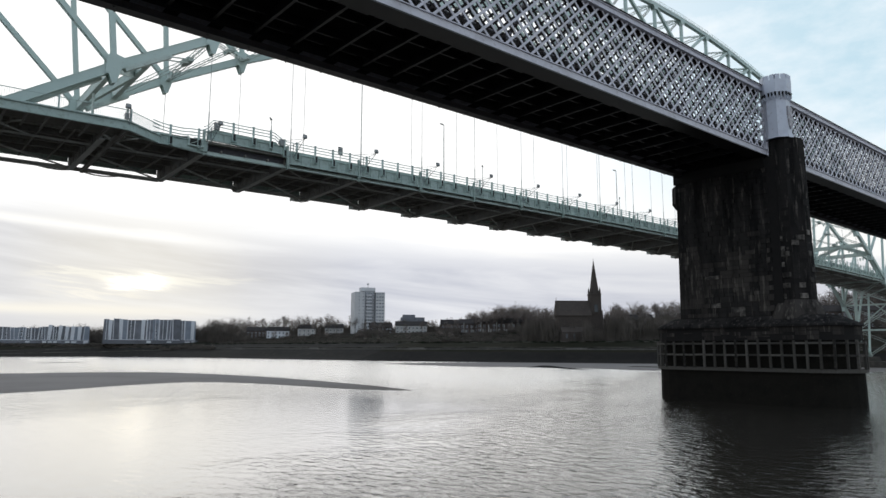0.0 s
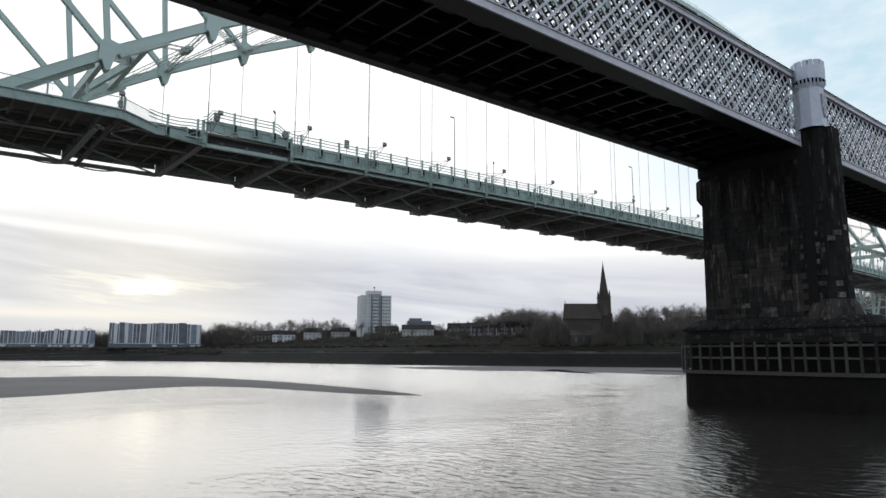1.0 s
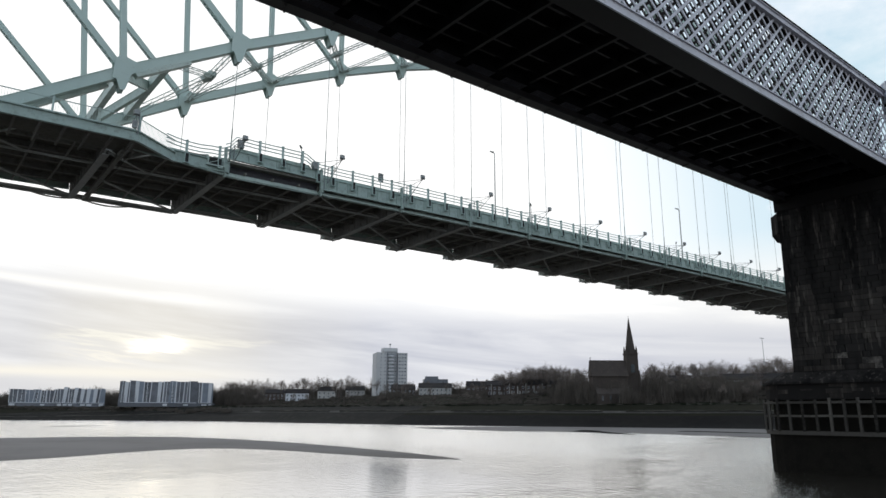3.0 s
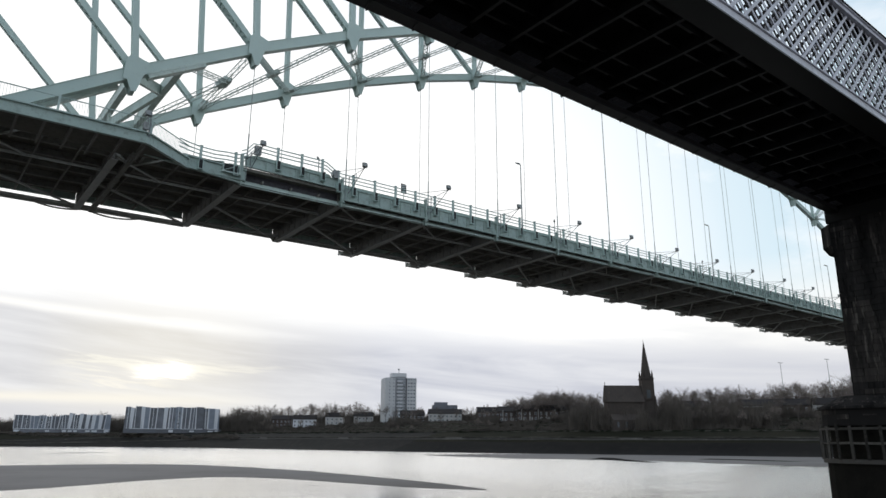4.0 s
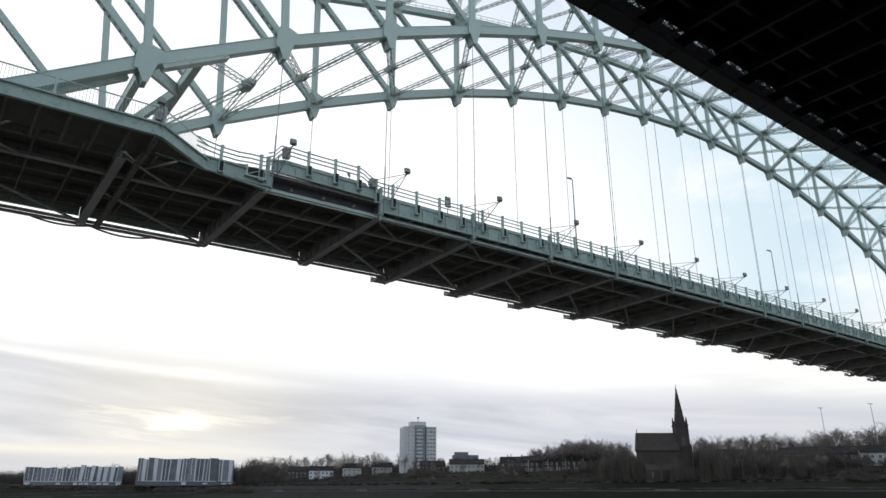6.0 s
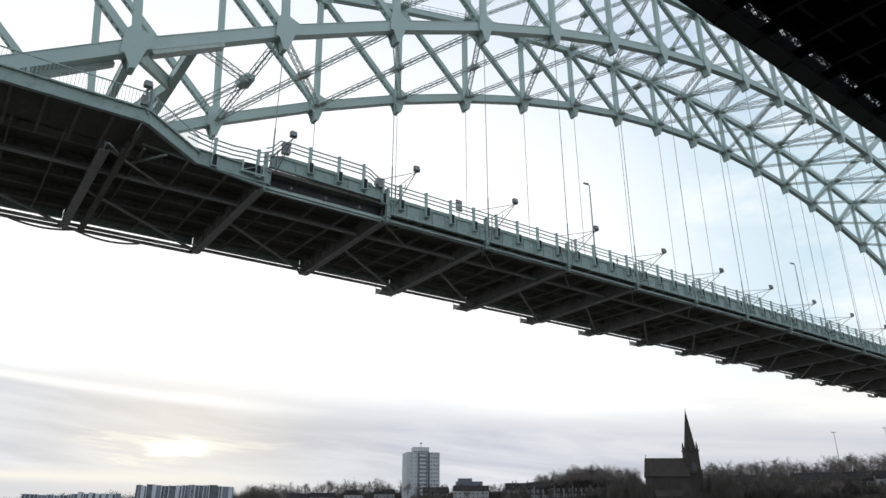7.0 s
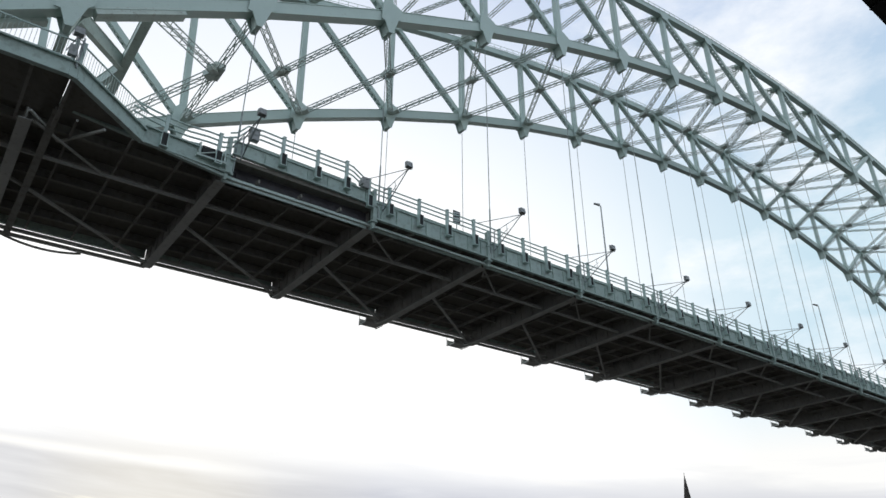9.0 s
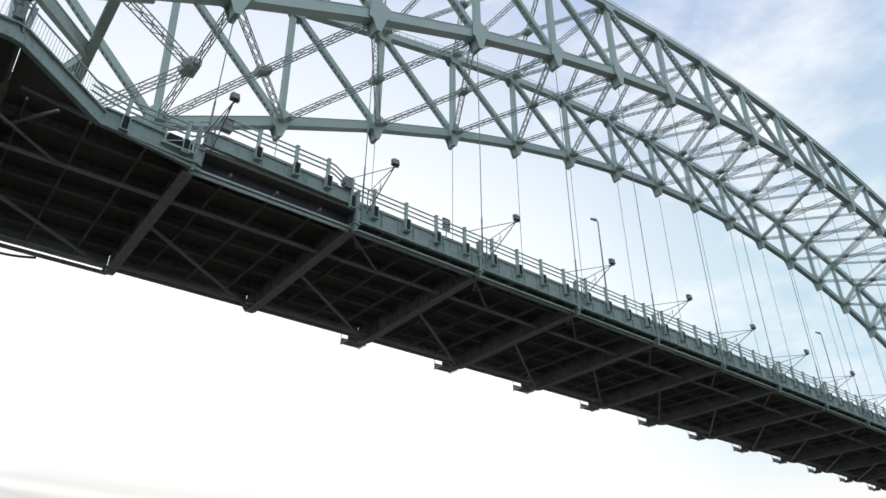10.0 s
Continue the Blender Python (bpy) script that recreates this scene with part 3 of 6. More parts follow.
arch = thing("arch_bridge_truss", "mint green steel arch trusses rising over the road deck", "arch bridge")
for y in (Y_NEAR, Y_FAR):
    for k in range(K_A, K_B + 1):
        x, lo, hi = node_x(k), Vector((node_x(k), y, low_z(k))), Vector((top_x(k), y, top_z(k)))
        if k < K_B:
            lo2, hi2 = Vector((node_x(k + 1), y, low_z(k + 1))), Vector((top_x(k + 1), y, top_z(k + 1)))
            part("lower_chord", Shape().member(lo, lo2, 0.86, 1.04), M_GREEN, arch)
            part("upper_chord", Shape().member(hi, hi2, 0.82, 0.86), M_GREEN, arch)
            a, b = (hi, lo2) if k < K_MID - 0.5 else (lo, hi2)
            if k == K_MID - 0.5:
                a, b = hi, lo2
            part("diagonal", Shape().battened(a, b, 0.62, 0.56, (0, 0, 1), 0.62), M_GREEN, arch, "mint green battened diagonal")
            # slim handrail along the top chord
            rail = Shape()
            for h in (0.55, 1.05):
                rail.tube(hi + Vector((0, 0, 0.5 + h)), hi2 + Vector((0, 0, 0.5 + h)), 0.045, 4)
            for i in range(9):
                p = hi.lerp(hi2, i / 9) + Vector((0, 0, 0.45))
                rail.tube(p, p + Vector((0, 0, 1.1)), 0.04, 4)
            part("top_handrail", rail, M_GREEN, arch)
        part("post", Shape().member(lo, hi, 0.56, 0.6, (0, 1, 0)), M_GREEN, arch)
        # gusset plates: a shouldered plate with a pointed tail that holds the hanger
        d1 = Vector((P, 0, low_z(k + 1) - low_z(k))).normalized()
        g = Shape()
        for e in (-0.53, 0.53):
            ring = [(-1.0, -0.5), (-0.66, -0.68), (-0.2, -2.05), (0.2, -2.05), (0.66, -0.68), (1.0, -0.5), (1.0, 0.5), (0.4, 1.15), (-0.45, 1.6), (-0.9, 1.1)]
            pts = []
            for gx, gz in ring:
                slope = (d1.z / d1.x) * gx if abs(gz) < 0.7 else (d1.z / d1.x) * gx * 0.4
                pts.append(Vector((x + gx, y + e, lo.z + gz + slope)))
            off = Vector((0, 0.03, 0))
            g.quad_prism([p - off for p in pts], [p + off for p in pts])
        g.quad_prism([(x - 0.17, y - 0.46, lo.z - 1.95), (x + 0.17, y - 0.46, lo.z - 1.95), (x + 0.17, y + 0.46, lo.z - 1.95), (x - 0.17, y + 0.46, lo.z - 1.95)], [(x - 0.5, y - 0.46, lo.z - 0.5), (x + 0.5, y - 0.46, lo.z - 0.5), (x + 0.5, y + 0.46, lo.z - 0.5), (x - 0.5, y + 0.46, lo.z - 0.5)])
        part("gusset", g, M_GREEN, arch)
        t = Shape()
        for e in (-0.49, 0.49):
            t.quad_prism([(x - 1.1, y + e - 0.02, hi.z - 0.3), (x + 1.1, y + e - 0.02, hi.z - 0.3), (x + 0.5, y + e - 0.02, hi.z - 1.3), (x - 0.5, y + e - 0.02, hi.z - 1.3)],
                         [(x - 1.1, y + e + 0.02, hi.z - 0.3), (x + 1.1, y + e + 0.02, hi.z - 0.3), (x + 0.5, y + e + 0.02, hi.z - 1.3), (x - 0.5, y + e + 0.02, hi.z - 1.3)])
        part("top_gusset", t, M_GREEN, arch)

# laced bracing between the two trusses, in the planes of the lower and the upper chords
for k in range(0, 20):
    for zf, w, h in ((low_z, 0.6, 0.42), (top_z, 0.5, 0.36)):
        a0, a1 = Vector((node_x(k), Y_NEAR + 0.4, zf(k))), Vector((node_x(k + 1), Y_NEAR + 0.4, zf(k + 1)))
        b0, b1 = Vector((node_x(k), Y_FAR - 0.4, zf(k))), Vector((node_x(k + 1), Y_FAR - 0.4, zf(k + 1)))
        part("laced_brace", Shape().laced(a0, b1, w, h, pitch=0.8), M_LACE, arch, "grey-green laced steel brace")
        part("laced_brace", Shape().laced(b0, a1, w, h, pitch=0.8), M_LACE, arch, "grey-green laced steel brace")
        mid = (a0 + b1) / 2
        plate = Shape().bar(mid - Vector((0.6, 0, (zf(k + 1) - zf(k)) / P * 0.6)), mid + Vector((0.6, 0, (zf(k + 1) - zf(k)) / P * 0.6)), 0.95, 0.4)
        part("brace_plate", plate, M_LACE, arch)
for k in range(0, 21):
    a, b = Vector((node_x(k), Y_NEAR + 0.4, top_z(k))), Vector((node_x(k), Y_FAR - 0.4, top_z(k)))
    part("top_strut", Shape().laced(a, b, 0.45, 0.6, pitch=0.9), M_LACE, arch, "grey-green laced steel strut")
a, b = Vector((node_x(0), Y_NEAR + 0.4, low_z(0))), Vector((node_x(0), Y_FAR - 0.4, low_z(0)))
part("portal_strut", Shape().laced(a, b, 0.5, 0.8), M_LACE, arch, "grey-green laced steel strut")

# heavy portal bracing where the arch goes down through the deck, at both ends
for side in (0, 1):
    def rib(k, y):
        return Vector((node_x(k if side == 0 else 2 * K_MID - k), y, low_z(k)))
    n1, f1, n2, f2 = rib(-1, Y_NEAR + 0.4), rib(-1, Y_FAR - 0.4), rib(-0.62, Y_NEAR + 0.4), rib(-0.62, Y_FAR - 0.4)
    m2, m0 = n2.lerp(f2, 0.42), (rib(0, Y_NEAR) + rib(0, Y_FAR)) / 2
    part("portal_beam", Shape().member(n1, f1, 0.55, 1.15), M_GREEN_WORN, arch, "worn mint green portal beam")
    part("portal_beam", Shape().member(n2, f2, 0.6, 1.2), M_GREEN_WORN, arch, "worn mint green portal beam")
    for a in (n1, f1):
        part("portal_knee", Shape().member(a, m2, 0.42, 1.0), M_GREEN_WORN, arch, "worn mint green portal knee")
    part("portal_post", Shape().bar((n1 + f1) / 2, (n1 + f1) / 2 + Vector((0, 0, -3.5)), 0.25, 0.25), M_GREEN_WORN, arch)
    for a in (n2, f2):
        part("laced_brace", Shape().laced(a, m0, 0.75, 0.55, pitch=0.8), M_LACE, arch, "grey-green laced steel brace")
    part("brace_plate", Shape().bar(m0 - Vector((0, 0.9, 0)), m0 + Vector((0, 0.9, 0)), 0.9, 0.5), M_LACE, arch)
    # haunch plates under the chord beside the first gusset
    for y in (Y_NEAR, Y_FAR):
        a, b = rib(-0.9, y), rib(-0.45, y)
        part("haunch_plate", Shape().bar(a - Vector((0, 0, 0.75)), b - Vector((0, 0, 0.75)), 0.8, 0.5), M_GREEN_WORN, arch)
        part("batten_strip", Shape().bar(rib(-1.1, y) - Vector((0, -0.7, 0.75)), rib(-2.1, y) - Vector((0, -0.7, 0.75)), 0.6, 0.4), M_GREEN_WORN, arch)
    for k in (-2, -3, -4):
        for y in (Y_NEAR, Y_FAR):
            part("spandrel_post", Shape().member(rib(k, y), Vector((rib(k, y).x, y, 29.0)), 0.5, 0.5, (0, 1, 0)), M_GREEN_WORN, arch)
        part("spandrel_strut", Shape().member(rib(k, Y_NEAR), rib(k, Y_FAR), 0.5, 0.6), M_GREEN_WORN, arch)
        for ya, yb in ((Y_NEAR, Y_FAR), (Y_FAR, Y_NEAR)):
            part("sway_brace", Shape().bar(rib(k, ya), Vector((rib(k, yb).x, yb, 28.8)), 0.3, 0.35), M_GREEN_WORN, arch)
        part("laced_brace", Shape().laced(rib(k, Y_NEAR), rib(k - 1, Y_FAR), 0.5, 0.8), M_LACE, arch, "grey-green laced steel brace")
        part("laced_brace", Shape().laced(rib(k, Y_FAR), rib(k - 1, Y_NEAR), 0.5, 0.8), M_LACE, arch, "grey-green laced steel brace")

# hangers: a thin cable with a thicker sleeve at its foot
for y in (Y_NEAR, Y_FAR):
    for k in range(0, 20):
        x, foot = node_x(k), 29.9 + deck_z(node_x(k))
        h = Shape().tube((x, y, foot + 4.6), (x, y, low_z(k) - 1.7), 0.038, 6)
        h.tube((x, y, foot), (x, y, foot + 4.7), 0.075, 6, 0.065)
        part("hanger", h, M_CABLE, arch, "thin steel hanger cable")

# masonry bearings of the arch
for side, k in ((0, K_A), (1, K_B)):
    base = thing("arch_pier", "squat grey concrete bearing pier of the arch", "pier")
    x = node_x(k)
    for y in (Y_NEAR, Y_FAR):
        foot = [(x - 5, y - 3.5), (x + 5, y - 3.5), (x + 5, y + 3.5), (x - 5, y + 3.5)]
        top = [(x - 3.2, y - 2.2), (x + 3.2, y - 2.2), (x + 3.2, y + 2.2), (x - 3.2, y + 2.2)]
        part("pedestal", Shape().quad_prism([(a, b, -1) for a, b in foot], [(a, b, low_z(k) - 0.4) for a, b in top]), M_WALLSTONE, base)
    part("plinth", Shape().box(x - 6.5, Y_NEAR - 6, -2, x + 6.5, Y_FAR + 6, 2.2), M_WALLSTONE, base)


# ---- road deck ----
deck = thing("road_deck", "mint green steel road deck with soffit coloured as shaded", "bridge deck")


def panel_at(k, y=0.0):
    """Pose of the panel that starts at node k, tilted with the camber."""
    xa, xb = node_x(k), node_x(k + 1)
    za, zb = deck_z(xa), deck_z(xb)
    return Matrix.Translation((xa, y, za)) @ Matrix.Rotation(-math.atan2(zb - za, P), 4, "Y")


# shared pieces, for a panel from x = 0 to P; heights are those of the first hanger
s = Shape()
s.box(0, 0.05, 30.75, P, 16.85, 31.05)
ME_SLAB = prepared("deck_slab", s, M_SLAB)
s = Shape().box(0, 0, 30.02, P, 0.05, 31.30).box(0, -0.16, 29.92, P, 0.12, 30.02).box(0, -0.10, 31.30, P, 0.30, 31.38)
for i in range(8):
    s.box(P * (i + 0.5) / 8 - 0.02, -0.09, 30.02, P * (i + 0.5) / 8 + 0.02, 0, 31.2)
ME_FASCIA = prepared("fascia", s, M_FASCIA)
ME_FASCIA_FAR = prepared("fascia", Shape().box(0, 0, 30.15, P, 0.05, 31.30).box(0, -0.16, 30.07, P, 0.12, 30.15).box(0, -0.10, 31.30, P, 0.30, 31.38), M_FASCIA)
s = Shape().bar((0.35, 0.02, 31.68), (P - 0.1, 0.02, 31.55), 0.05, 1.0).bar((0.3, -0.02, 31.18), (P - 0.05, -0.02, 31.05), 0.30, 0.09).bar((0.3, 0.05, 32.2), (P - 0.1, 0.05, 32.06), 0.3, 0.07)
s.quad_prism([(0.4, 0.38, 32.1), (P - 0.6, 0.38, 31.9), (P - 1.3, 0.38, 32.62), (1.6, 0.38, 32.7), (0.5, 0.38, 32.35)], [(0.4, 0.44, 32.1), (P - 0.6, 0.44, 31.9), (P - 1.3, 0.44, 32.62), (1.6, 0.44, 32.7), (0.5, 0.44, 32.35)])
for i in range(7):
    s.box(P * (i + 0.6) / 7 - 0.02, -0.09, 31.2, P * (i + 0.6) / 7 + 0.02, 0, 32.0)
ME_FASCIA_RAISED = prepared("fascia", s, M_FASCIA)
s = Shape().box(0, 0.9, 29.75, P, 1.0, 30.9)
for i in range(14):
    s.box(P * (i + 0.5) / 14 - 0.2, 0.86, 30.1, P * (i + 0.5) / 14 + 0.2, 0.9, 30.45)
# dark tone puts the shade of the joint recess into the girder
ME_JOINT = prepared("joint_girder", s, M_IRON_MID)
ME_LEDGE = prepared("edge_ledge", Shape().box(0, 0.1, 29.36, P, 0.34, 29.42).box(0, 0.3, 29.42, P, 0.34, 29.62).box(0, 0.75, 29.42, P, 0.8, 29.95), M_GREEN_WORN)
ME_UPSTAND = prepared("kerb_upstand", Shape().box(0, 0.38, 31.0, P, 0.46, 31.78).box(0, 0.34, 31.78, P, 0.5, 31.83), M_GREEN)
ME_RAIL = prepared("rail", Shape().tube((0, 0, 0), (P, 0, 0), 0.055, 6), M_GREEN)
s = Shape().box(-0.10, -0.13, 31.2, 0.10, 0.09, 32.95).box(-0.13, -0.16, 32.95, 0.13, 0.12, 32.99)
s.box(-0.21, -0.38, 30.6, -0.165, -0.05, 31.5).box(0.165, -0.38, 30.6, 0.21, -0.05, 31.5).box(-0.24, -0.42, 30.54, 0.24, -0.02, 30.6)
ME_POST = prepared("parapet_post", s, M_GREEN)
# solid dark box painted as the shade inside the hollow bracket
ME_POCKET = prepared("bracket_pocket", Shape().box(-0.16, -0.36, 30.62, 0.16, -0.06, 31.5), M_DARKBOX)
# cross beam: deep plate girder, haunched where it meets the edge
prof = [(0.6, 30.7), (0.6, 29.32), (15.4, 28.86), (16.1, 29.0), (16.75, 29.6), (16.75, 30.7)]
s = Shape().quad_prism([(-0.04, y, z) for y, z in prof], [(0.04, y, z) for y, z in prof])
fl = Shape()
for (ya, za), (yb, zb) in zip(prof[1:-1], prof[2:-1]):
    fl.bar((0, ya, za - 0.03), (0, yb, zb - 0.03), 0.66, 0.06)
# flange gets a paler steel than the web, for light off the water
ME_FLANGE = prepared("bottom_flange", fl, M_BEAM)
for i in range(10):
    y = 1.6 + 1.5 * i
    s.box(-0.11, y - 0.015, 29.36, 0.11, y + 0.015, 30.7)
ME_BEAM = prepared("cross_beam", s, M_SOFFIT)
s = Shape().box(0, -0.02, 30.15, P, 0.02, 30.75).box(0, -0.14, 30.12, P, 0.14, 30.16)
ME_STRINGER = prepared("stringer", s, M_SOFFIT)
ME_DIAG_A = prepared("lateral_brace", Shape().bar((0.3, 1.0, 29.6), (P * 0.45, 4.6, 29.5), 0.12, 0.12), M_BEAM)
ME_DIAG_B = prepared("lateral_brace", Shape().bar((0.3, 8.0, 29.3), (P - 0.3, 15.6, 29.15), 0.2, 0.16), M_BEAM)
ME_STRUT = prepared("long_strut", Shape().bar((0.2, 4.6, 29.5), (P - 0.2, 4.6, 29.5), 0.16, 0.2), M_BEAM)
ME_STRUT2 = prepared("cross_strut", Shape().bar((P / 2, 0.3, 30.05), (P / 2, 16.6, 30.05), 0.12, 0.25), M_SOFFIT)
ME_KNEE = prepared("knee_brace", Shape().bar((0.1, 0.3, 29.7), (2.0, 3.0, 29.9), 0.14, 0.14).bar((3.9, 0.3, 30.0), (2.0, 3.0, 29.9), 0.14, 0.14), M_BEAM)
ME_PIPE = prepared("service_pipe", Shape().tube((0, 0, 0), (P, 0, 0), 0.16, 8), M_BEAM)
s = Shape().box(-0.08, -0.18, 29.7, 0.16, 0.18, 32.3).box(-0.26, -0.24, 29.62, 0.3, 0.26, 29.70).box(0.16, -0.06, 29.6, 0.34, 0.2, 30.4).box(-0.2, -0.22, 30.9, 0.28, 0.1, 30.97)
s.quad_prism([(-0.12, -0.14, 29.62), (0.18, -0.14, 29.62), (0.1, -0.08, 29.15), (-0.04, -0.08, 29.15)], [(-0.12, 0.2, 29.62), (0.18, 0.2, 29.62), (0.1, 0.12, 29.15), (-0.04, 0.12, 29.15)])
ME_NODE = prepared("hanger_bracket", s, M_FASCIA)
tray = [(16.95, 29.3), (18.2, 29.3), (18.2, 29.9), (18.14, 29.9), (18.14, 29.36), (17.0, 29.36), (17.0, 29.75), (16.95, 29.75)]
s = Shape().quad_prism([(-0.95, y, z) for y, z in tray], [(0.95, y, z) for y, z in tray])
ME_TRAY_LEG = prepared("bracket", Shape().pipe([Vector((0, 17.0, 31.0)), Vector((0, 18.25, 30.45)), Vector((0, 18.25, 29.25)), Vector((0, 17.0, 29.25)), Vector((0, 17.0, 30.3))], 0.055, 4), M_BEAM)
ME_CRADLE = prepared("access_cradle", s, M_BEAM)

for k in range(-7, 30):
    at = panel_at(k, Y_NEAR)
    part("deck_slab", ME_SLAB, None, deck, "blotched deck soffit darkened as shade", at)
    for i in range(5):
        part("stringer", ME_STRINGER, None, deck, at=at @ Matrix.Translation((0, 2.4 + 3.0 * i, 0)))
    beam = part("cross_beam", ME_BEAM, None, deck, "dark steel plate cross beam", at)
    part("bottom_flange", ME_FLANGE, None, beam, "bottom flange toned paler for light off the water")
    for me in (ME_DIAG_B,) if k == 0 else (ME_DIAG_A, ME_DIAG_B):
        part("lateral_brace", me, None, deck, at=at)
    part("long_strut", ME_STRUT, None, deck, at=at)
    for i in (-0.28, 0.0, 0.28):
        part("cross_strut", ME_STRUT2, None, deck, at=at @ Matrix.Translation((P * i, 0, 0)))
    if k != 0:
        part("knee_brace", ME_KNEE, None, deck, at=at)
    for yy, zz in ((16.2, 29.3), (15.2, 29.3)):
        part("service_pipe", ME_PIPE, None, deck, at=at @ Matrix.Translation((0, yy, zz + (-0.25 if k < 0 else 0.2))))
    far = at @ Matrix.Translation((P, 16.9, 0)) @ Matrix.Rotation(math.pi, 4, "Z")
    part("fascia", ME_FASCIA_FAR, None, deck, "mint green edge girder", far)
    for i in range(4):
        part("parapet_post", ME_POST, None, deck, at=far @ Matrix.Translation((P * (i + 0.5) / 4, 0, 0)))
    for h in (32.08, 32.46, 32.84):
        part("rail", ME_RAIL, None, deck, at=far @ Matrix.Translation((0, 0, h)))
    if k >= 2:
        tray_ob = part("access_cradle", ME_CRADLE, None, deck, "small grey steel cradle below the deck edge", at)
        for e in (-0.97, 0.97):
            part("bracket", ME_TRAY_LEG, None, tray_ob, at=(e, 0, 0))
    if k < 0:
        continue
    part("hanger_bracket", ME_NODE, None, deck, at=at)
    part("edge_ledge", ME_LEDGE, None, deck, "grey steel ledge under the deck edge", at)
    if k == 0:
        part("fascia", ME_FASCIA_RAISED, None, deck, "raised mint green edge girder", at)
        part("joint_girder", ME_JOINT, None, deck, "dark slotted girder at the movement joint", at)

    else:
        part("fascia", ME_FASCIA, None, deck, "mint green edge girder", at)
    if k:
        part("kerb_upstand", ME_UPSTAND, None, deck, "mint green kerb upstand behind the parapet", at)
    for i in range(4):
        f, lift = ((0.335, 0.90), (0.575, 0.90), (0.79, 0.92), (0.965, 0.10))[i] if k == 0 else ((i + 0.5) / 4, 0.0)
        post = part("parapet_post", ME_POST, None, deck, at=at @ Matrix.Translation((P * f, 0, lift)))
        part("bracket_pocket", ME_POCKET, None, post, "dark box standing in for the bracket's shaded hollow")
    for h in (32.08, 32.46, 32.84):
        if k == 0:
            # the rails climb over the movement joint and drop again at its end
            bend = [(0, -0.15), (0.045, 0.1), (0.1, 0.86), (0.2, 0.94), (0.335, 0.9), (0.79, 0.92), (0.84, 0.82), (0.95, 0.12), (1.0, 0.0)]
            pts = [Vector((P * f, 0, h + d)) for f, d in bend]
            part("rail", Shape().pipe(pts, 0.058), M_GREEN, deck, at=at)
        else:
            part("rail", ME_RAIL, None, deck, at=at @ Matrix.Translation((0, 0, h)))
# plant at the joint: a steel cabinet on the rails and the housings at each end
at = panel_at(0, Y_NEAR)
part("joint_box", Shape().box(P * 0.9, -0.35, 32.1, P * 0.95, 0.1, 32.95).box(P * 0.89, -0.42, 32.3, P * 0.905, 0.1, 32.75), M_LAMP, deck, "grey steel box on the parapet", at)
part("joint_box", Shape().box(1.15, -0.5, 32.5, 1.75, -0.1, 33.3).box(1.1, -0.55, 33.3, 1.8, -0.05, 33.36), M_LAMP, deck, "grey steel cabinet outside the rails", at)
part("joint_housing", Shape().box(-2.0, -0.45, 30.0, -0.15, 0.1, 30.12).box(-1.9, -0.42, 30.12, -1.8, 0.0, 31.0).box(-0.3, -0.42, 30.12, -0.2, 0.0, 31.0).bar((-1.85, -0.4, 30.15), (-0.25, -0.4, 30.9), 0.05, 0.06), M_GREEN_WORN, deck, "mint green angle frame of the movement joint", at)
part("joint_motor", Shape().box(-1.7, -0.34, 30.14, -0.9, 0.02, 30.85).tube((-0.9, -0.16, 30.45), (-0.35, -0.16, 30.45), 0.16, 8), M_DARKBOX, deck, "dark machinery of the movement joint", at)

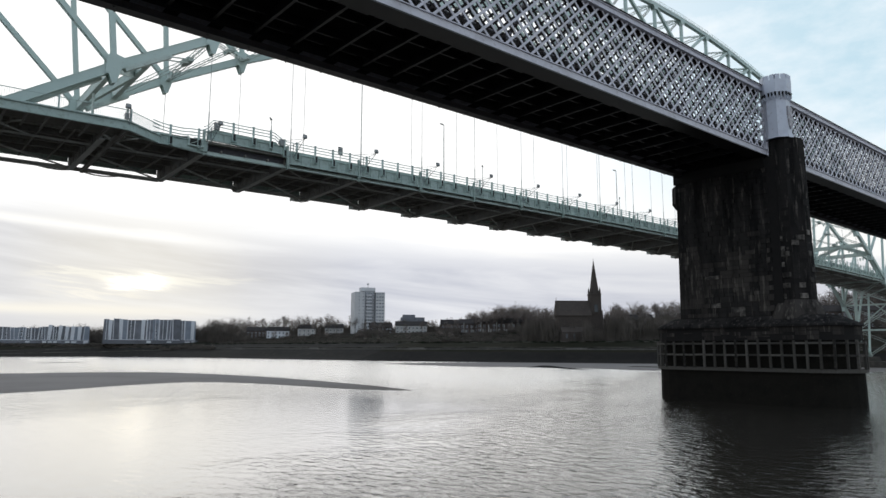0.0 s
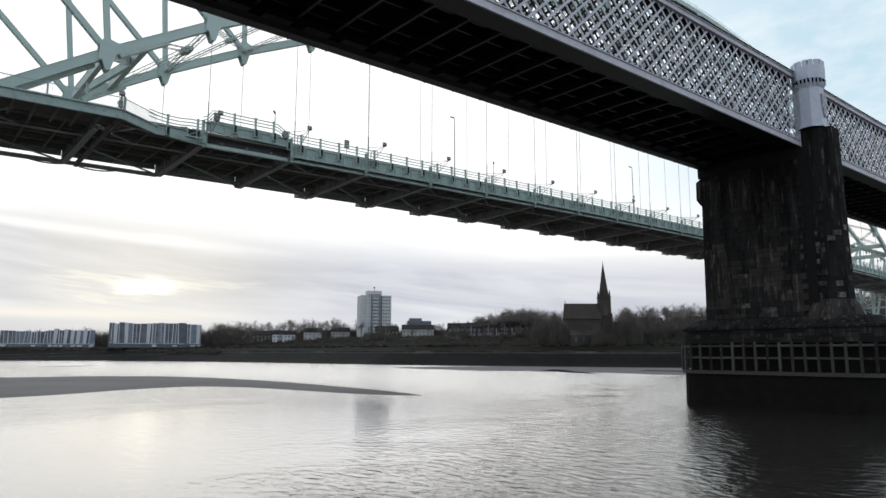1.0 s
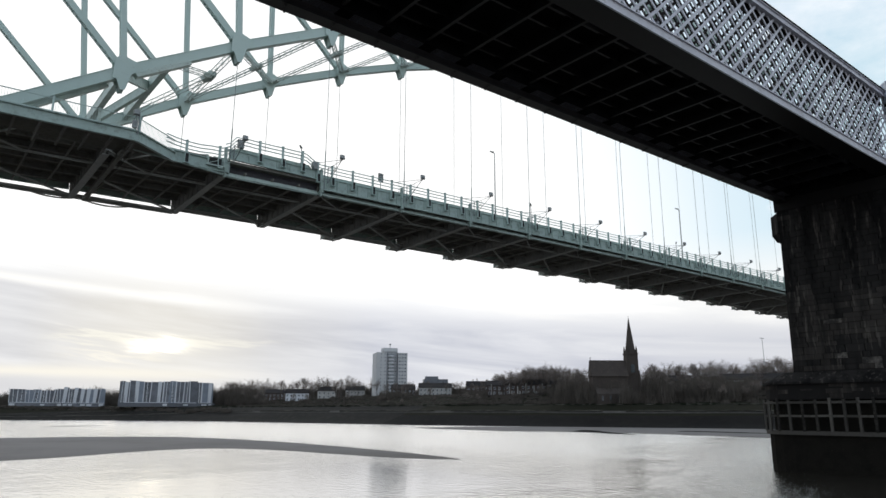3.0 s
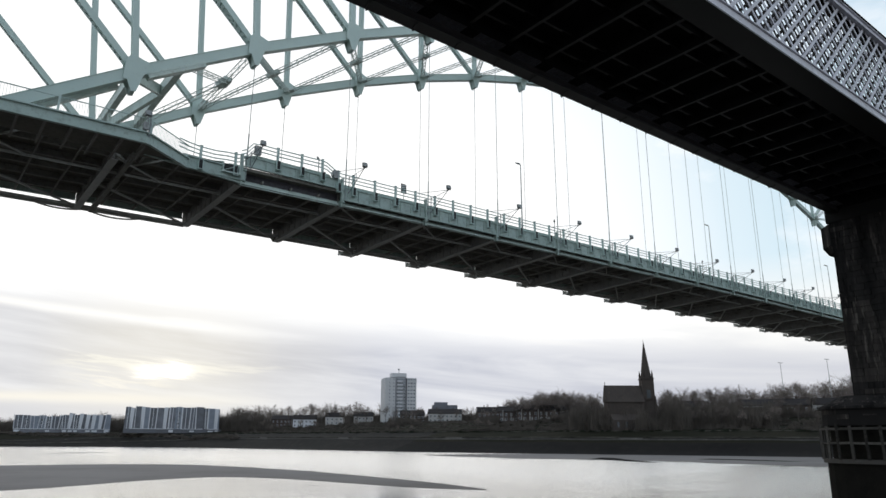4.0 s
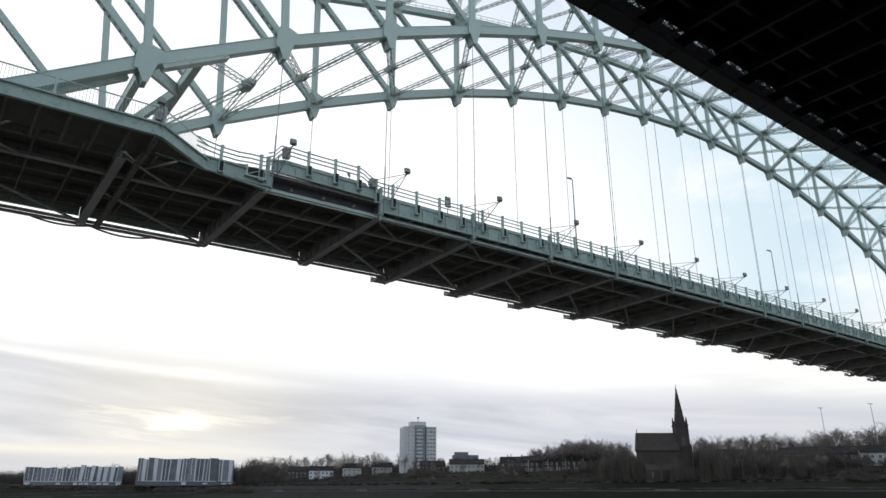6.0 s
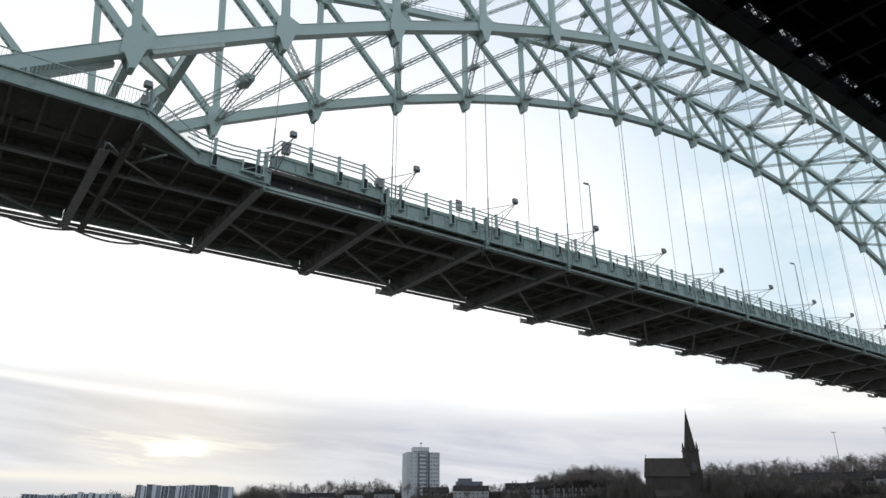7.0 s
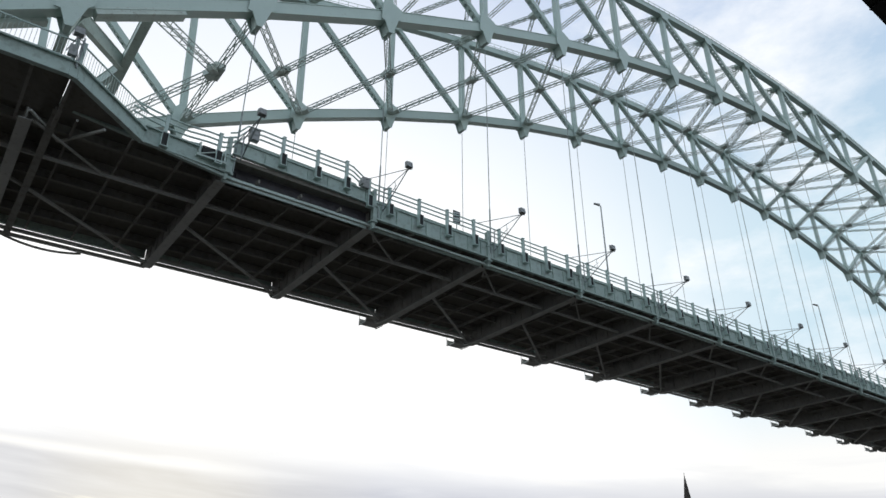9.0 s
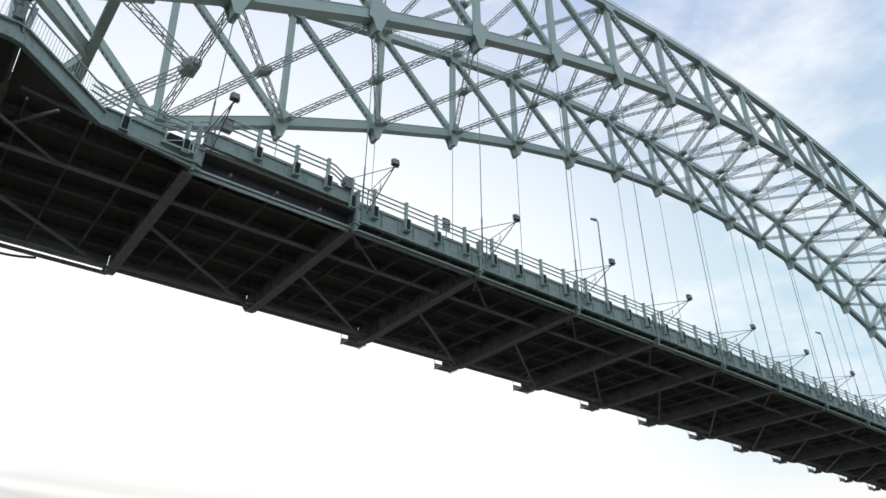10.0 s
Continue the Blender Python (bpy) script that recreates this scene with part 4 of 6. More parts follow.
# the near edge left of the first hanger: the footway swings out round the arch rib
EDGE = [(P * -8 + X0, 74.35), (17.9, 74.35), (18.3, 74.5), (22.7, 78.7), (X0, Y_NEAR)]
for (xa, ya), (xb, yb) in zip(EDGE, EDGE[1:]):
    n = max(1, int(abs(xb - xa) / 6))
    for i in range(n):
        p = Vector((xa + (xb - xa) * i / n, ya + (yb - ya) * i / n, 0))
        q = Vector((xa + (xb - xa) * (i + 1) / n, ya + (yb - ya) * (i + 1) / n, 0))
        out = xb <= 22.8
        z0, z1 = (29.20, 30.10) if out else (29.62, 30.72)
        za, zb = deck_z(p.x), deck_z(q.x)
        if xb == 22.7:
            zb += 0.36
        s = Shape()
        d = Vector((0, 0, 1))
        s.bar(p + d * ((z0 + z1) / 2 + za), q + d * ((z0 + z1) / 2 + zb), 0.06, z1 - z0)
        s.bar(p + d * (z0 + za), q + d * (z0 + zb), 0.32, 0.1)
        s.bar(p + d * (z1 + za), q + d * (z1 + zb), 0.36, 0.1)
        part("fascia", s, M_FASCIA, deck, "mint green edge girder")
        if out:
            r = Shape()
            m = max(4, int((q - p).length / 0.2))
            for j in range(m):
                a = p.lerp(q, j / m)
                r.bar(a + d * (z1 + za + (zb - za) * j / m), a + d * (z1 + 1.25 + za + (zb - za) * j / m), 0.024, 0.024)
            r.bar(p + d * (z1 + 1.25 + za), q + d * (z1 + 1.25 + zb), 0.07, 0.07).bar(p + d * (z1 + 0.12 + za), q + d * (z1 + 0.12 + zb), 0.05, 0.05)
            part("bar_railing", r, M_GREEN, deck, "mint green vertical bar railing")
            part("railing_post", Shape().bar(p + d * (z1 + za), p + d * (z1 + 1.45 + za), 0.16, 0.16), M_GREEN, deck)
        else:
            for h in (32.08, 32.46, 32.84):
                sag = [(-0.16, -0.62), (0.0, -0.78), (0.2, -0.88), (0.45, -0.84), (0.66, -0.66), (0.85, -0.6), (1.0, -0.15)]
                part("rail", Shape().pipe([p + (q - p) * f + d * (h + za + g) for f, g in sag], 0.058), M_GREEN, deck)
            up_s = Shape()
            for fa, fb, ga, gb in ((-0.05, 0.35, -0.75, -0.8), (0.35, 0.62, -0.8, -0.55), (0.72, 1.0, -0.5, -0.5)):
                a, b = p + (q - p) * fa, p + (q - p) * fb
                up_s.bar(a + Vector((0, 0.4, 31.45 + za + ga)), b + Vector((0, 0.4, 31.45 + zb + gb)), 0.08, 0.7)
            part("kerb_upstand", up_s, M_GREEN_WORN, deck, "worn mint green kerb upstand")
            for f, drop in ((0.2, -0.9), (0.8, -0.62)):
                a = p.lerp(q, f)
                post = part("parapet_post", ME_POST, None, deck, at=(a.x, a.y, za + drop))
                part("bracket_pocket", ME_POCKET, None, post, "dark box standing in for the bracket's shaded hollow")
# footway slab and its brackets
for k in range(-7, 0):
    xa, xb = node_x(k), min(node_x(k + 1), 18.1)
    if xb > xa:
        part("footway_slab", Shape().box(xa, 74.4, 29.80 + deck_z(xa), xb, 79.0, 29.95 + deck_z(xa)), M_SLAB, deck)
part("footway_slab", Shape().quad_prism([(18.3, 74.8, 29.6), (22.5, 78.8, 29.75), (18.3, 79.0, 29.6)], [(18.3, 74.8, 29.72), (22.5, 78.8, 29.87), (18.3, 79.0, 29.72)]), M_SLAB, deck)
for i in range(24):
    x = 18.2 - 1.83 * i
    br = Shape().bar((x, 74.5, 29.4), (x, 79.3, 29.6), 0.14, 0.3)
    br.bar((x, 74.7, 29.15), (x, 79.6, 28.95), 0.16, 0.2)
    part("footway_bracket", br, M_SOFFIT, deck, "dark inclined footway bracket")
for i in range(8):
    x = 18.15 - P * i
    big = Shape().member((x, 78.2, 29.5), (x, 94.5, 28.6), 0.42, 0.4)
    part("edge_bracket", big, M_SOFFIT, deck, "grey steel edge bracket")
for i in range(2):
    # slack service cables below the far edge
    xa = 12.5 + 5.4 * i
    pts = [Vector((xa + 5.4 * j / 12, 96.3, 29.2 - 1.6 * (j / 12) * (1 - j / 12))) for j in range(13)]
    part("slack_cable", Shape().pipe(pts, 0.09), M_SOFFIT, deck, "slack dark service cable")
part("control_box", Shape().box(17.6, 74.05, 30.1, 18.0, 74.3, 30.75), M_LAMP, deck, "grey control box on the railing corner")
part("edge_stringer", Shape().bar((-60, 78.2, 29.85), (17.6, 78.2, 29.9), 0.3, 0.35), M_FASCIA, deck)
part("edge_stringer", Shape().bar((17.6, 78.2, 29.75), (X0, 79.2, 29.4), 0.26, 0.18), M_FASCIA, deck)


# ---- things on the deck ----
def floodlight(k, y=Y_NEAR, reach=3.75, rise=1.3, lower=0.0, stay=True):
    """A lamp held out from the parapet on a thin bracket frame: a level stay, a raking strut and an upright."""
    x, z = node_x(k), deck_z(node_x(k))
    root = thing("floodlight", "small grey floodlight on a thin bracket outside the parapet", "floodlight", "floodlights along the deck edge", at=(x, y, 31.4 + z - lower))
    tip = Vector((0.0, -reach, rise - 0.25))
    f = Shape().tube((-1.5, -0.1, 1.35) if stay else (-0.3, -0.1, 0.2), tip, 0.03, 5).tube((0.35, -0.1, -0.6), tip, 0.038, 5).tube((0.35, -0.1, -0.6), (0.35, -0.1, 1.35), 0.05, 6)
    f.tube((0.35, -0.1, 1.1), tip, 0.032, 5).tube((0.5, -0.1, 0.3), (0.3, -reach * 0.5, 0.75), 0.022, 5).tube((0.3, -reach * 0.45, 0.2), (0.3, -reach * 0.45, 1.1), 0.022, 5)
    part("bracket", f, M_GALV, root)
    c = tip + Vector((0, -0.05, 0.3))
    body = [(-0.24, -0.2, -0.2), (0.24, -0.2, -0.2), (0.24, 0.12, -0.26), (-0.24, 0.12, -0.26)]
    top = [(-0.2, -0.16, 0.2), (0.2, -0.16, 0.2), (0.24, 0.14, 0.26), (-0.24, 0.14, 0.26)]
    lamp = Shape().quad_prism([c + Vector(p) for p in body], [c + Vector(p) for p in top])
    lamp.tube(tip - Vector((0, 0, 0.08)), tip + Vector((0, 0, 0.12)), 0.06, 6)
    for e in (-0.28, 0.28):
        lamp.bar(c + Vector((e, 0, -0.3)), c + Vector((e, 0, 0.1)), 0.05, 0.03, (1, 0, 0))
    part("housing", lamp, M_LAMP, root)
    part("lens", Shape().box(c.x - 0.2, c.y + 0.14, c.z - 0.22, c.x + 0.2, c.y + 0.165, c.z + 0.22), M_LENS, root)


floodlight(0, Y_NEAR, 3.7, 0.85, stay=False)
for k in range(1, 18):
    floodlight(k)
floodlight(-0.96, 74.45, 0.5, 1.2, 1.0, False)


def street_lamp(x, y, facing):
    z = 31.1 + deck_z(x)
    root = thing("street_lamp", "tall slim grey street lamp on the road deck", "street lamp", "street lamps on the road deck", at=(x, y, z))
    part("pole", Shape().tube((0, 0, 0), (0, 0, 1.6), 0.13, 8, 0.12).tube((0, 0, 1.6), (0, 0, 9.9), 0.085, 8, 0.06), M_GALV, root)
    part("arm", Shape().tube((0, 0, 9.85), (-0.1, 0.12 * facing, 10.0), 0.045, 6), M_GALV, root)
    part("lantern", Shape().bar((-0.05, 0.05 * facing, 10.0), (-0.5, 0.45 * facing, 10.2), 0.3, 0.16, w2=0.2, h2=0.1), M_LAMP, root)


for i in range(5):
    street_lamp(66.4 + 45.5 * i, Y_NEAR + 0.9, 1)
    street_lamp(44.2 + 45.0 * i, Y_FAR - 0.9, -1)

sign = thing("road_sign", "small dark striped warning board behind the parapet", "sign", at=(47.5, 80.1, 31.1))
part("sign_post", Shape().tube((0, 0, 0), (0, 0, 3.1), 0.045, 6), M_GALV, sign)
part("board", Shape().box(-0.36, -0.03, 2.0, 0.36, 0.03, 3.15), M_SIGN, sign)
for i in range(4):
    ring = [(-0.32, 2.1 + 0.25 * i), (0.32, 2.22 + 0.25 * i), (0.32, 2.32 + 0.25 * i), (-0.32, 2.2 + 0.25 * i)]
    part("bar", Shape().quad_prism([(a, -0.045, b) for a, b in ring], [(a, -0.034, b) for a, b in ring]), M_SIGNBAR, sign)

# ---- lattice girder railway bridge ----
YN, YF = 35.8, 47.75          # outer faces of the two girders
R0, R1 = -14.0, 190.0        # the stretch of the girders
ZB, ZT = 29.35, 38.2         # underside and top of the girders
SL0, SL1 = YF - 1.65, YF - 0.8   # the barred openings beside the far girder
rail_bridge = thing("railway_bridge", "grey iron lattice girder railway bridge with underside coloured as deep shade", "railway bridge")


def girder(y, out, x0, x1):
    """Chords of a lattice girder whose outer face is at y; out is -1 or 1, toward the outside."""
    i = -out
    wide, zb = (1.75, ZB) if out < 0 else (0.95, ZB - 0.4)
    n = int((x1 - x0) / 11)
    for j in range(n):
        a, b = x0 + (x1 - x0) * j / n, x0 + (x1 - x0) * (j + 1) / n
        s = Shape()

        def slab(d0, z0, d1, z1):
            s.box(a, min(y + i * d0, y + i * d1), z0, b, max(y + i * d0, y + i * d1), z1)
        slab(0.12, zb + 0.12, 0.2, ZB + 0.95)
        slab(0.0, ZB + 0.80, 0.5, ZB + 0.88)
        slab(wide - 0.15, zb + 0.12, wide - 0.08, zb + (0.8 if out < 0 else 1.3))
        # the far chord takes the shaded copy of the iron
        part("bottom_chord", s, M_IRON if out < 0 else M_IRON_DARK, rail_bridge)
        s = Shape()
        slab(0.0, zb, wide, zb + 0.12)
        part("bottom_flange", s, M_FLANGE, rail_bridge, "wide bottom flange darkened as shade")
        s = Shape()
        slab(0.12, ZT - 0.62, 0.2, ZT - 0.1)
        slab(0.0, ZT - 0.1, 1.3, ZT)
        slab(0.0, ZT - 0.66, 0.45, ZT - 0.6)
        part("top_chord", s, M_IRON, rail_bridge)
        # dark plate gives the shadowed triangles behind the lattice top
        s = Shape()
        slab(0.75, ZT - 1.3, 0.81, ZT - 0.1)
        part("inner_plate", s, M_IRON_DARK, rail_bridge, "inner plate of the top chord, darkened as shade")
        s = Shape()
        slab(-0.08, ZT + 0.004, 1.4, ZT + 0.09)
        part("capping", s, M_SOOT_SHADE, rail_bridge, "dark capping strip")


GAP = [(R0, 80.6), (85.0, R1)]
for x0, x1 in GAP:
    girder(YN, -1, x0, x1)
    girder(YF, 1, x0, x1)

# lattice bars: flats leaning both ways, two webs a girder
LZ0, LZ1 = ZB + 0.88, ZT - 0.62
STEP = 1.5
LEAN = (LZ1 - LZ0) * 1.5 / 1.38
ME_BAR = {}
for way in (1, -1):
    s = Shape().bar((0, 0, 0), (LEAN * way, 0, LZ1 - LZ0), 0.05, 0.215)
    ME_BAR[way] = prepared("lattice_bar", s, M_IRON)
joined = {}
for y, lean_y, label in ((YN + 0.28, 1, "near"), (YN + 1.05, 1, "inner"), (YF - 0.28, -1, "far"), (YF - 1.0, -1, "inner_far")):
    for x0, x1 in GAP:
        step = STEP * (0.62 if "inner" in label else 1.0)
        n = int((x1 - x0) / step)
        for way in (1, -1):
            for i in range(-15, n + 16):
                xa = x0 + step * (i + (0.5 if "inner" in label else 0))
                xb = xa + LEAN * way
                yy = y if way > 0 else y + 0.06 * lean_y
                lo, hi = min(xa, xb), max(xa, xb)
                if lo >= x0 and hi <= x1:
                    if label == "near" and 14 < xa < 79.7:
                        part("lattice_bar", ME_BAR[way], None, rail_bridge, at=(xa, yy, LZ0))
                    else:
                        joined.setdefault(label, Shape()).bar((xa, yy, LZ0), (xb, yy, LZ1), 0.05, 0.20 if label == "inner" else 0.10 if label == "inner_far" else 0.21)
                elif hi > x0 and lo < x1:
                    # a bar cut short by the end of the girder
                    f0, f1 = sorted(((x0 - xa) / (xb - xa), (x1 - xa) / (xb - xa)))
                    f0, f1 = max(0, f0), min(1, f1)
                    h = LZ1 - LZ0
                    joined.setdefault(label, Shape()).bar((xa + (xb - xa) * f0, yy, LZ0 + h * f0), (xa + (xb - xa) * f1, yy, LZ0 + h * f1), 0.05, 0.21)
# finer mesh parapet low on the far girder
for i in range(int((R1 - R0) / 0.42)):
    xa = R0 + 0.42 * i
    for way in (-1, 1):
        joined.setdefault("mesh", Shape()).bar((xa, YF - 0.62, 30.25), (xa + 1.1 * way, YF - 0.62, 31.55), 0.02, 0.06)
joined["mesh"].bar((R0, YF - 0.62, 31.55), (R1, YF - 0.62, 31.55), 0.08, 0.08)
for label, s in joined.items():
    # the near web keeps the lit tone, inner and far webs are coloured as shaded
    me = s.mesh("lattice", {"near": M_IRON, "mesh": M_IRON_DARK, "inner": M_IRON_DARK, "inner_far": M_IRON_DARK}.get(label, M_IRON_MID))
    ob = new("lattice", me)
    ob.parent = rail_bridge
    tagged(ob, "", kind="stuff")

# floor: cross girders, rail bearers and plating coloured as deep shade, with slots beside the far girder
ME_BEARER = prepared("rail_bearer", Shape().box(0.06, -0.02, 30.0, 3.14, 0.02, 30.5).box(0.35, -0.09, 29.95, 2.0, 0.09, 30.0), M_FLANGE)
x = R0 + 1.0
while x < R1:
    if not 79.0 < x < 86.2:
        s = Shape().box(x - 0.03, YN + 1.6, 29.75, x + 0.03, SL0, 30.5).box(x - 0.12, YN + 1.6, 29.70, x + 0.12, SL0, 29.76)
        part("cross_girder", s, M_FLANGE, rail_bridge, "iron cross girder darkened as shade")
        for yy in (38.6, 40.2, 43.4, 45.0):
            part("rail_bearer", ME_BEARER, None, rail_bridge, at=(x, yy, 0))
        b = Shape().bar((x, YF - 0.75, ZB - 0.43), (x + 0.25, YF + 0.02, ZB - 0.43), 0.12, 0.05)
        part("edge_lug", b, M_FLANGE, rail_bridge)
        part("floor_plate", Shape().box(x - 0.1, SL0, 29.5, x + 0.9, SL1, 29.6), M_SOOT_SHADE, rail_bridge, "dark floor plating")
        part("edge_plate", Shape().box(x - 0.1, SL1, 29.45, x + 3.1, SL1 + 0.12, 29.6), M_SOOT_SHADE, rail_bridge)
        g = Shape()
        for i in range(10):
            g.box(x + 0.9, SL0 + 0.085 * i, 29.52, x + 3.1, SL0 + 0.085 * i + 0.04, 29.54)
        for i in range(3):
            g.box(x + 1.42 + 0.55 * i, SL0, 29.5, x + 1.47 + 0.55 * i, SL1, 29.52)
        part("walkway_grating", g, M_IRON_MID, rail_bridge, "grey barred opening beside the girder")
    x += 3.2
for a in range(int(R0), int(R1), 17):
    part("floor_plate", Shape().box(a, YN + 1.65, 30.5, min(a + 17, R1), SL0, 30.62), M_SOOT_SHADE, rail_bridge, "dark floor plating")
    part("floor_edge_beam", Shape().box(a, SL0 - 0.08, 29.5, min(a + 17, R1), SL0, 30.5), M_SOOT_SHADE, rail_bridge)
    for yy in (YN + 1.9, SL0 - 0.2):
        part("ballast_plate", Shape().box(a, yy - 0.03, 30.6, min(a + 17, R1), yy + 0.03, 31.75), M_IRON_DARK, rail_bridge, "dark plate beside the track")
for xa in (80.35, 85.0):
    part("end_post", Shape().box(xa, YN - 0.02, ZB, xa + 0.3, YN + 0.5, ZT - 0.1), M_IRON, rail_bridge)
for i in range(16):
    a = R0 + 3.0 + 12.8 * i
    part("overhead_brace", Shape().laced((a, YN + 1.2, ZT - 0.4), (a + 6.4, YF - 1.2, ZT - 0.4), 0.25, 0.4), M_IRON, rail_bridge)
    part("overhead_brace", Shape().laced((a + 6.4, YN + 1.2, ZT - 0.4), (a + 12.8, YF - 1.2, ZT - 0.4), 0.25, 0.4), M_IRON, rail_bridge)


# ---- stone pier ----
def octagon(cx, cy, r, n=8, turn=22.5):
    return [(cx + r * math.cos(radians(turn + 360 * i / n)), cy + r * math.sin(radians(turn + 360 * i / n))) for i in range(n)]


def stadium(cx, y0, y1, r, n=10):
    out = [(cx + r * math.cos(math.pi * i / n), y1 + r * math.sin(math.pi * i / n)) for i in range(n + 1)]
    return out + [(cx - r * math.cos(math.pi * i / n), y0 - r * math.sin(math.pi * i / n)) for i in range(n + 1)]


PX = 82.6
pier = thing("stone_pier", "massive soot-blackened stone bridge pier standing in the river", "pier")
def level(loop, z):
    return [(a, b, z) for a, b in loop]


part("core", Shape().quad_prism(level([(PX - 2.7, 35.0), (PX + 2.7, 35.0), (PX + 2.75, 48.2), (PX - 2.75, 48.2)], 9.0), level([(PX - 2.55, 35.0), (PX + 2.55, 35.0), (PX + 2.6, 48.0), (PX - 2.6, 48.0)], 29.3)), M_MORTAR, pier)
part("plinth", Shape().quad_prism(level(stadium(PX, 32.2, 48.4, 4.05), 7.3), level(stadium(PX, 32.2, 48.4, 4.0), 8.9)), M_MORTAR, pier, "weathered dark plinth")
part("plinth_cap", Shape().quad_prism(level(stadium(PX, 32.2, 48.4, 4.3), 8.9), level(stadium(PX, 32.2, 48.4, 4.25), 9.15)).quad_prism(level(stadium(PX, 32.2, 48.4, 4.2), 9.15), level(stadium(PX, 33.0, 47.6, 2.8), 10.2)), M_STONE, pier, "sloping stone weathering course")
part("base", Shape().quad_prism(level(stadium(PX, 32.2, 48.4, 4.1), -2.0), level(stadium(PX, 32.2, 48.4, 4.0), 3.9)).quad_prism(level(stadium(PX, 32.2, 48.4, 3.4), 3.9), level(stadium(PX, 32.2, 48.4, 3.4), 7.3)), M_WEED, pier, "wet weed-covered base")
part("fender_sill", Shape().quad_prism(level(stadium(PX, 32.2, 48.4, 4.35), 3.75), level(stadium(PX, 32.2, 48.4, 4.35), 4.15)), M_TIMBER, pier, "weathered timber fender sill")
part("near_buttress", Shape().quad_prism(level(octagon(82.3, 34.7, 2.35), 9.2), level(octagon(82.3, 34.7, 2.1), 31.3)), M_MORTAR, pier)
part("far_buttress", Shape().quad_prism(level(octagon(PX, 46.6, 2.3), 9.2), level(octagon(PX, 46.6, 2.15), 29.3)), M_MORTAR, pier)
foot = Shape()
for (ra, za), (rb, zb) in zip([(3.35, 9.6), (3.1, 10.4), (2.75, 11.3)], [(3.1, 10.4), (2.75, 11.3), (2.36, 12.0)]):
    foot.quad_prism(level(octagon(82.3, 34.7, ra), za), level(octagon(82.3, 34.7, rb), zb))
part("buttress_foot", foot, M_STONE_BROWN, pier, "sloping weathered foot of the buttress")
part("corbelled_head", Shape().quad_prism(level(octagon(PX, 47.2, 2.2), 25.0), level(octagon(PX, 47.2, 2.62), 25.7)).quad_prism(level(octagon(PX, 47.2, 2.66), 25.7), level(octagon(PX, 47.2, 2.62), 28.0)), M_STONE, pier, "corbelled stone head of the buttress")
part("bearing_block", Shape().box(PX - 3.02, 37.7, 29.34, PX + 3.02, 48.2, 31.2), M_SOOT_SHADE, pier, "near-black bearing block between the girder ends")
part("bearing_cap", Shape().box(PX - 2.8, 36.2, 28.0, PX + 2.8, 48.3, 29.33), M_MORTAR, pier, "dark stone bearing shelf")

# turret of the near buttress
tur = thing("bridge_turret", "pale painted octagonal turret with battlements on the pier", "turret")
TC = (81.1, 34.75)
body = Shape().quad_prism(level(octagon(*TC, 1.5), 31.3), level(octagon(*TC, 1.46), 36.4))
part("shaft", body, M_TURRET, tur)
part("base_band", Shape().quad_prism(level(octagon(*TC, 1.6), 31.3), level(octagon(*TC, 1.56), 31.65)), M_TURRET, tur)
part("corbel_band", Shape().quad_prism(level(octagon(*TC, 1.5), 36.4), level(octagon(*TC, 1.72), 36.95)), M_TURRET, tur)
part("parapet", Shape().quad_prism(level(octagon(*TC, 1.72), 36.95), level(octagon(*TC, 1.76), 38.45)), M_TURRET, tur)
for i in range(8):
    a = radians(45 * i)
    c, w = Vector((TC[0], TC[1], 0)), Vector((math.cos(a), math.sin(a), 0))
    t = Vector((-w.y, w.x, 0))
    for e in (-0.33, 0.33):
        m = Shape()
        lo = [c + w * r + t * (e + f) for r, f in ((1.25, -0.2), (1.62, -0.27), (1.62, 0.27), (1.25, 0.2))]
        m.quad_prism([p + Vector((0, 0, 38.45)) for p in lo], [p + Vector((0, 0, 39.1)) for p in lo])
        part("merlon", m, M_TURRET, tur)
    for e in (-0.42, 0.0, 0.42):
        p = c + w * 1.38 + t * e
        part("corbel", Shape().bar(p + Vector((0, 0, 36.05)), p + w * 0.22 + Vector((0, 0, 36.5)), 0.16, 0.24), M_TURRET, tur)
        # near-black block painted as the shade between the corbels
        q = c + w * 1.46 + t * (e * 0.95 + 0.2)
        part("arrow_slot", Shape().bar(q + Vector((0, 0, 36.45)), q + w * 0.12 + Vector((0, 0, 36.9)), 0.16, 0.12), M_SOOT_SHADE, tur, "dark block standing in for the shade between corbels")
crest = Shape()
shield = [(-0.56, 0.9), (0.56, 0.9), (0.58, 0.0), (0.38, -0.75), (0, -1.2), (-0.38, -0.75), (-0.58, 0.0)]
crest.quad_prism([(TC[0] + a, TC[1] - 1.34, 33.9 + b * 1.3) for a, b in shield], [(TC[0] + a, TC[1] - 1.55, 33.9 + b * 1.3) for a, b in shield])
part("crest", crest, M_CREST, tur, "weathered heraldic shield")

# timber fender: posts and three rails round the base
ring = stadium(PX, 32.2, 48.4, 4.3, 12)
pts = [Vector((a, b, 0)) for a, b in ring]
total, cum = 0.0, [0.0]
for a, b in zip(pts, pts[1:] + pts[:1]):
    total += (b - a).length
    cum.append(total)
fender = thing("timber_fender", "weathered timber fender frame round the pier base", "fender")
rnd = random.Random(5)


def on_ring(d):
    d %= total
    for i in range(len(pts)):
        if cum[i] <= d <= cum[i + 1]:
            return pts[i].lerp(pts[(i + 1) % len(pts)], (d - cum[i]) / (cum[i + 1] - cum[i]))
    return pts[0]


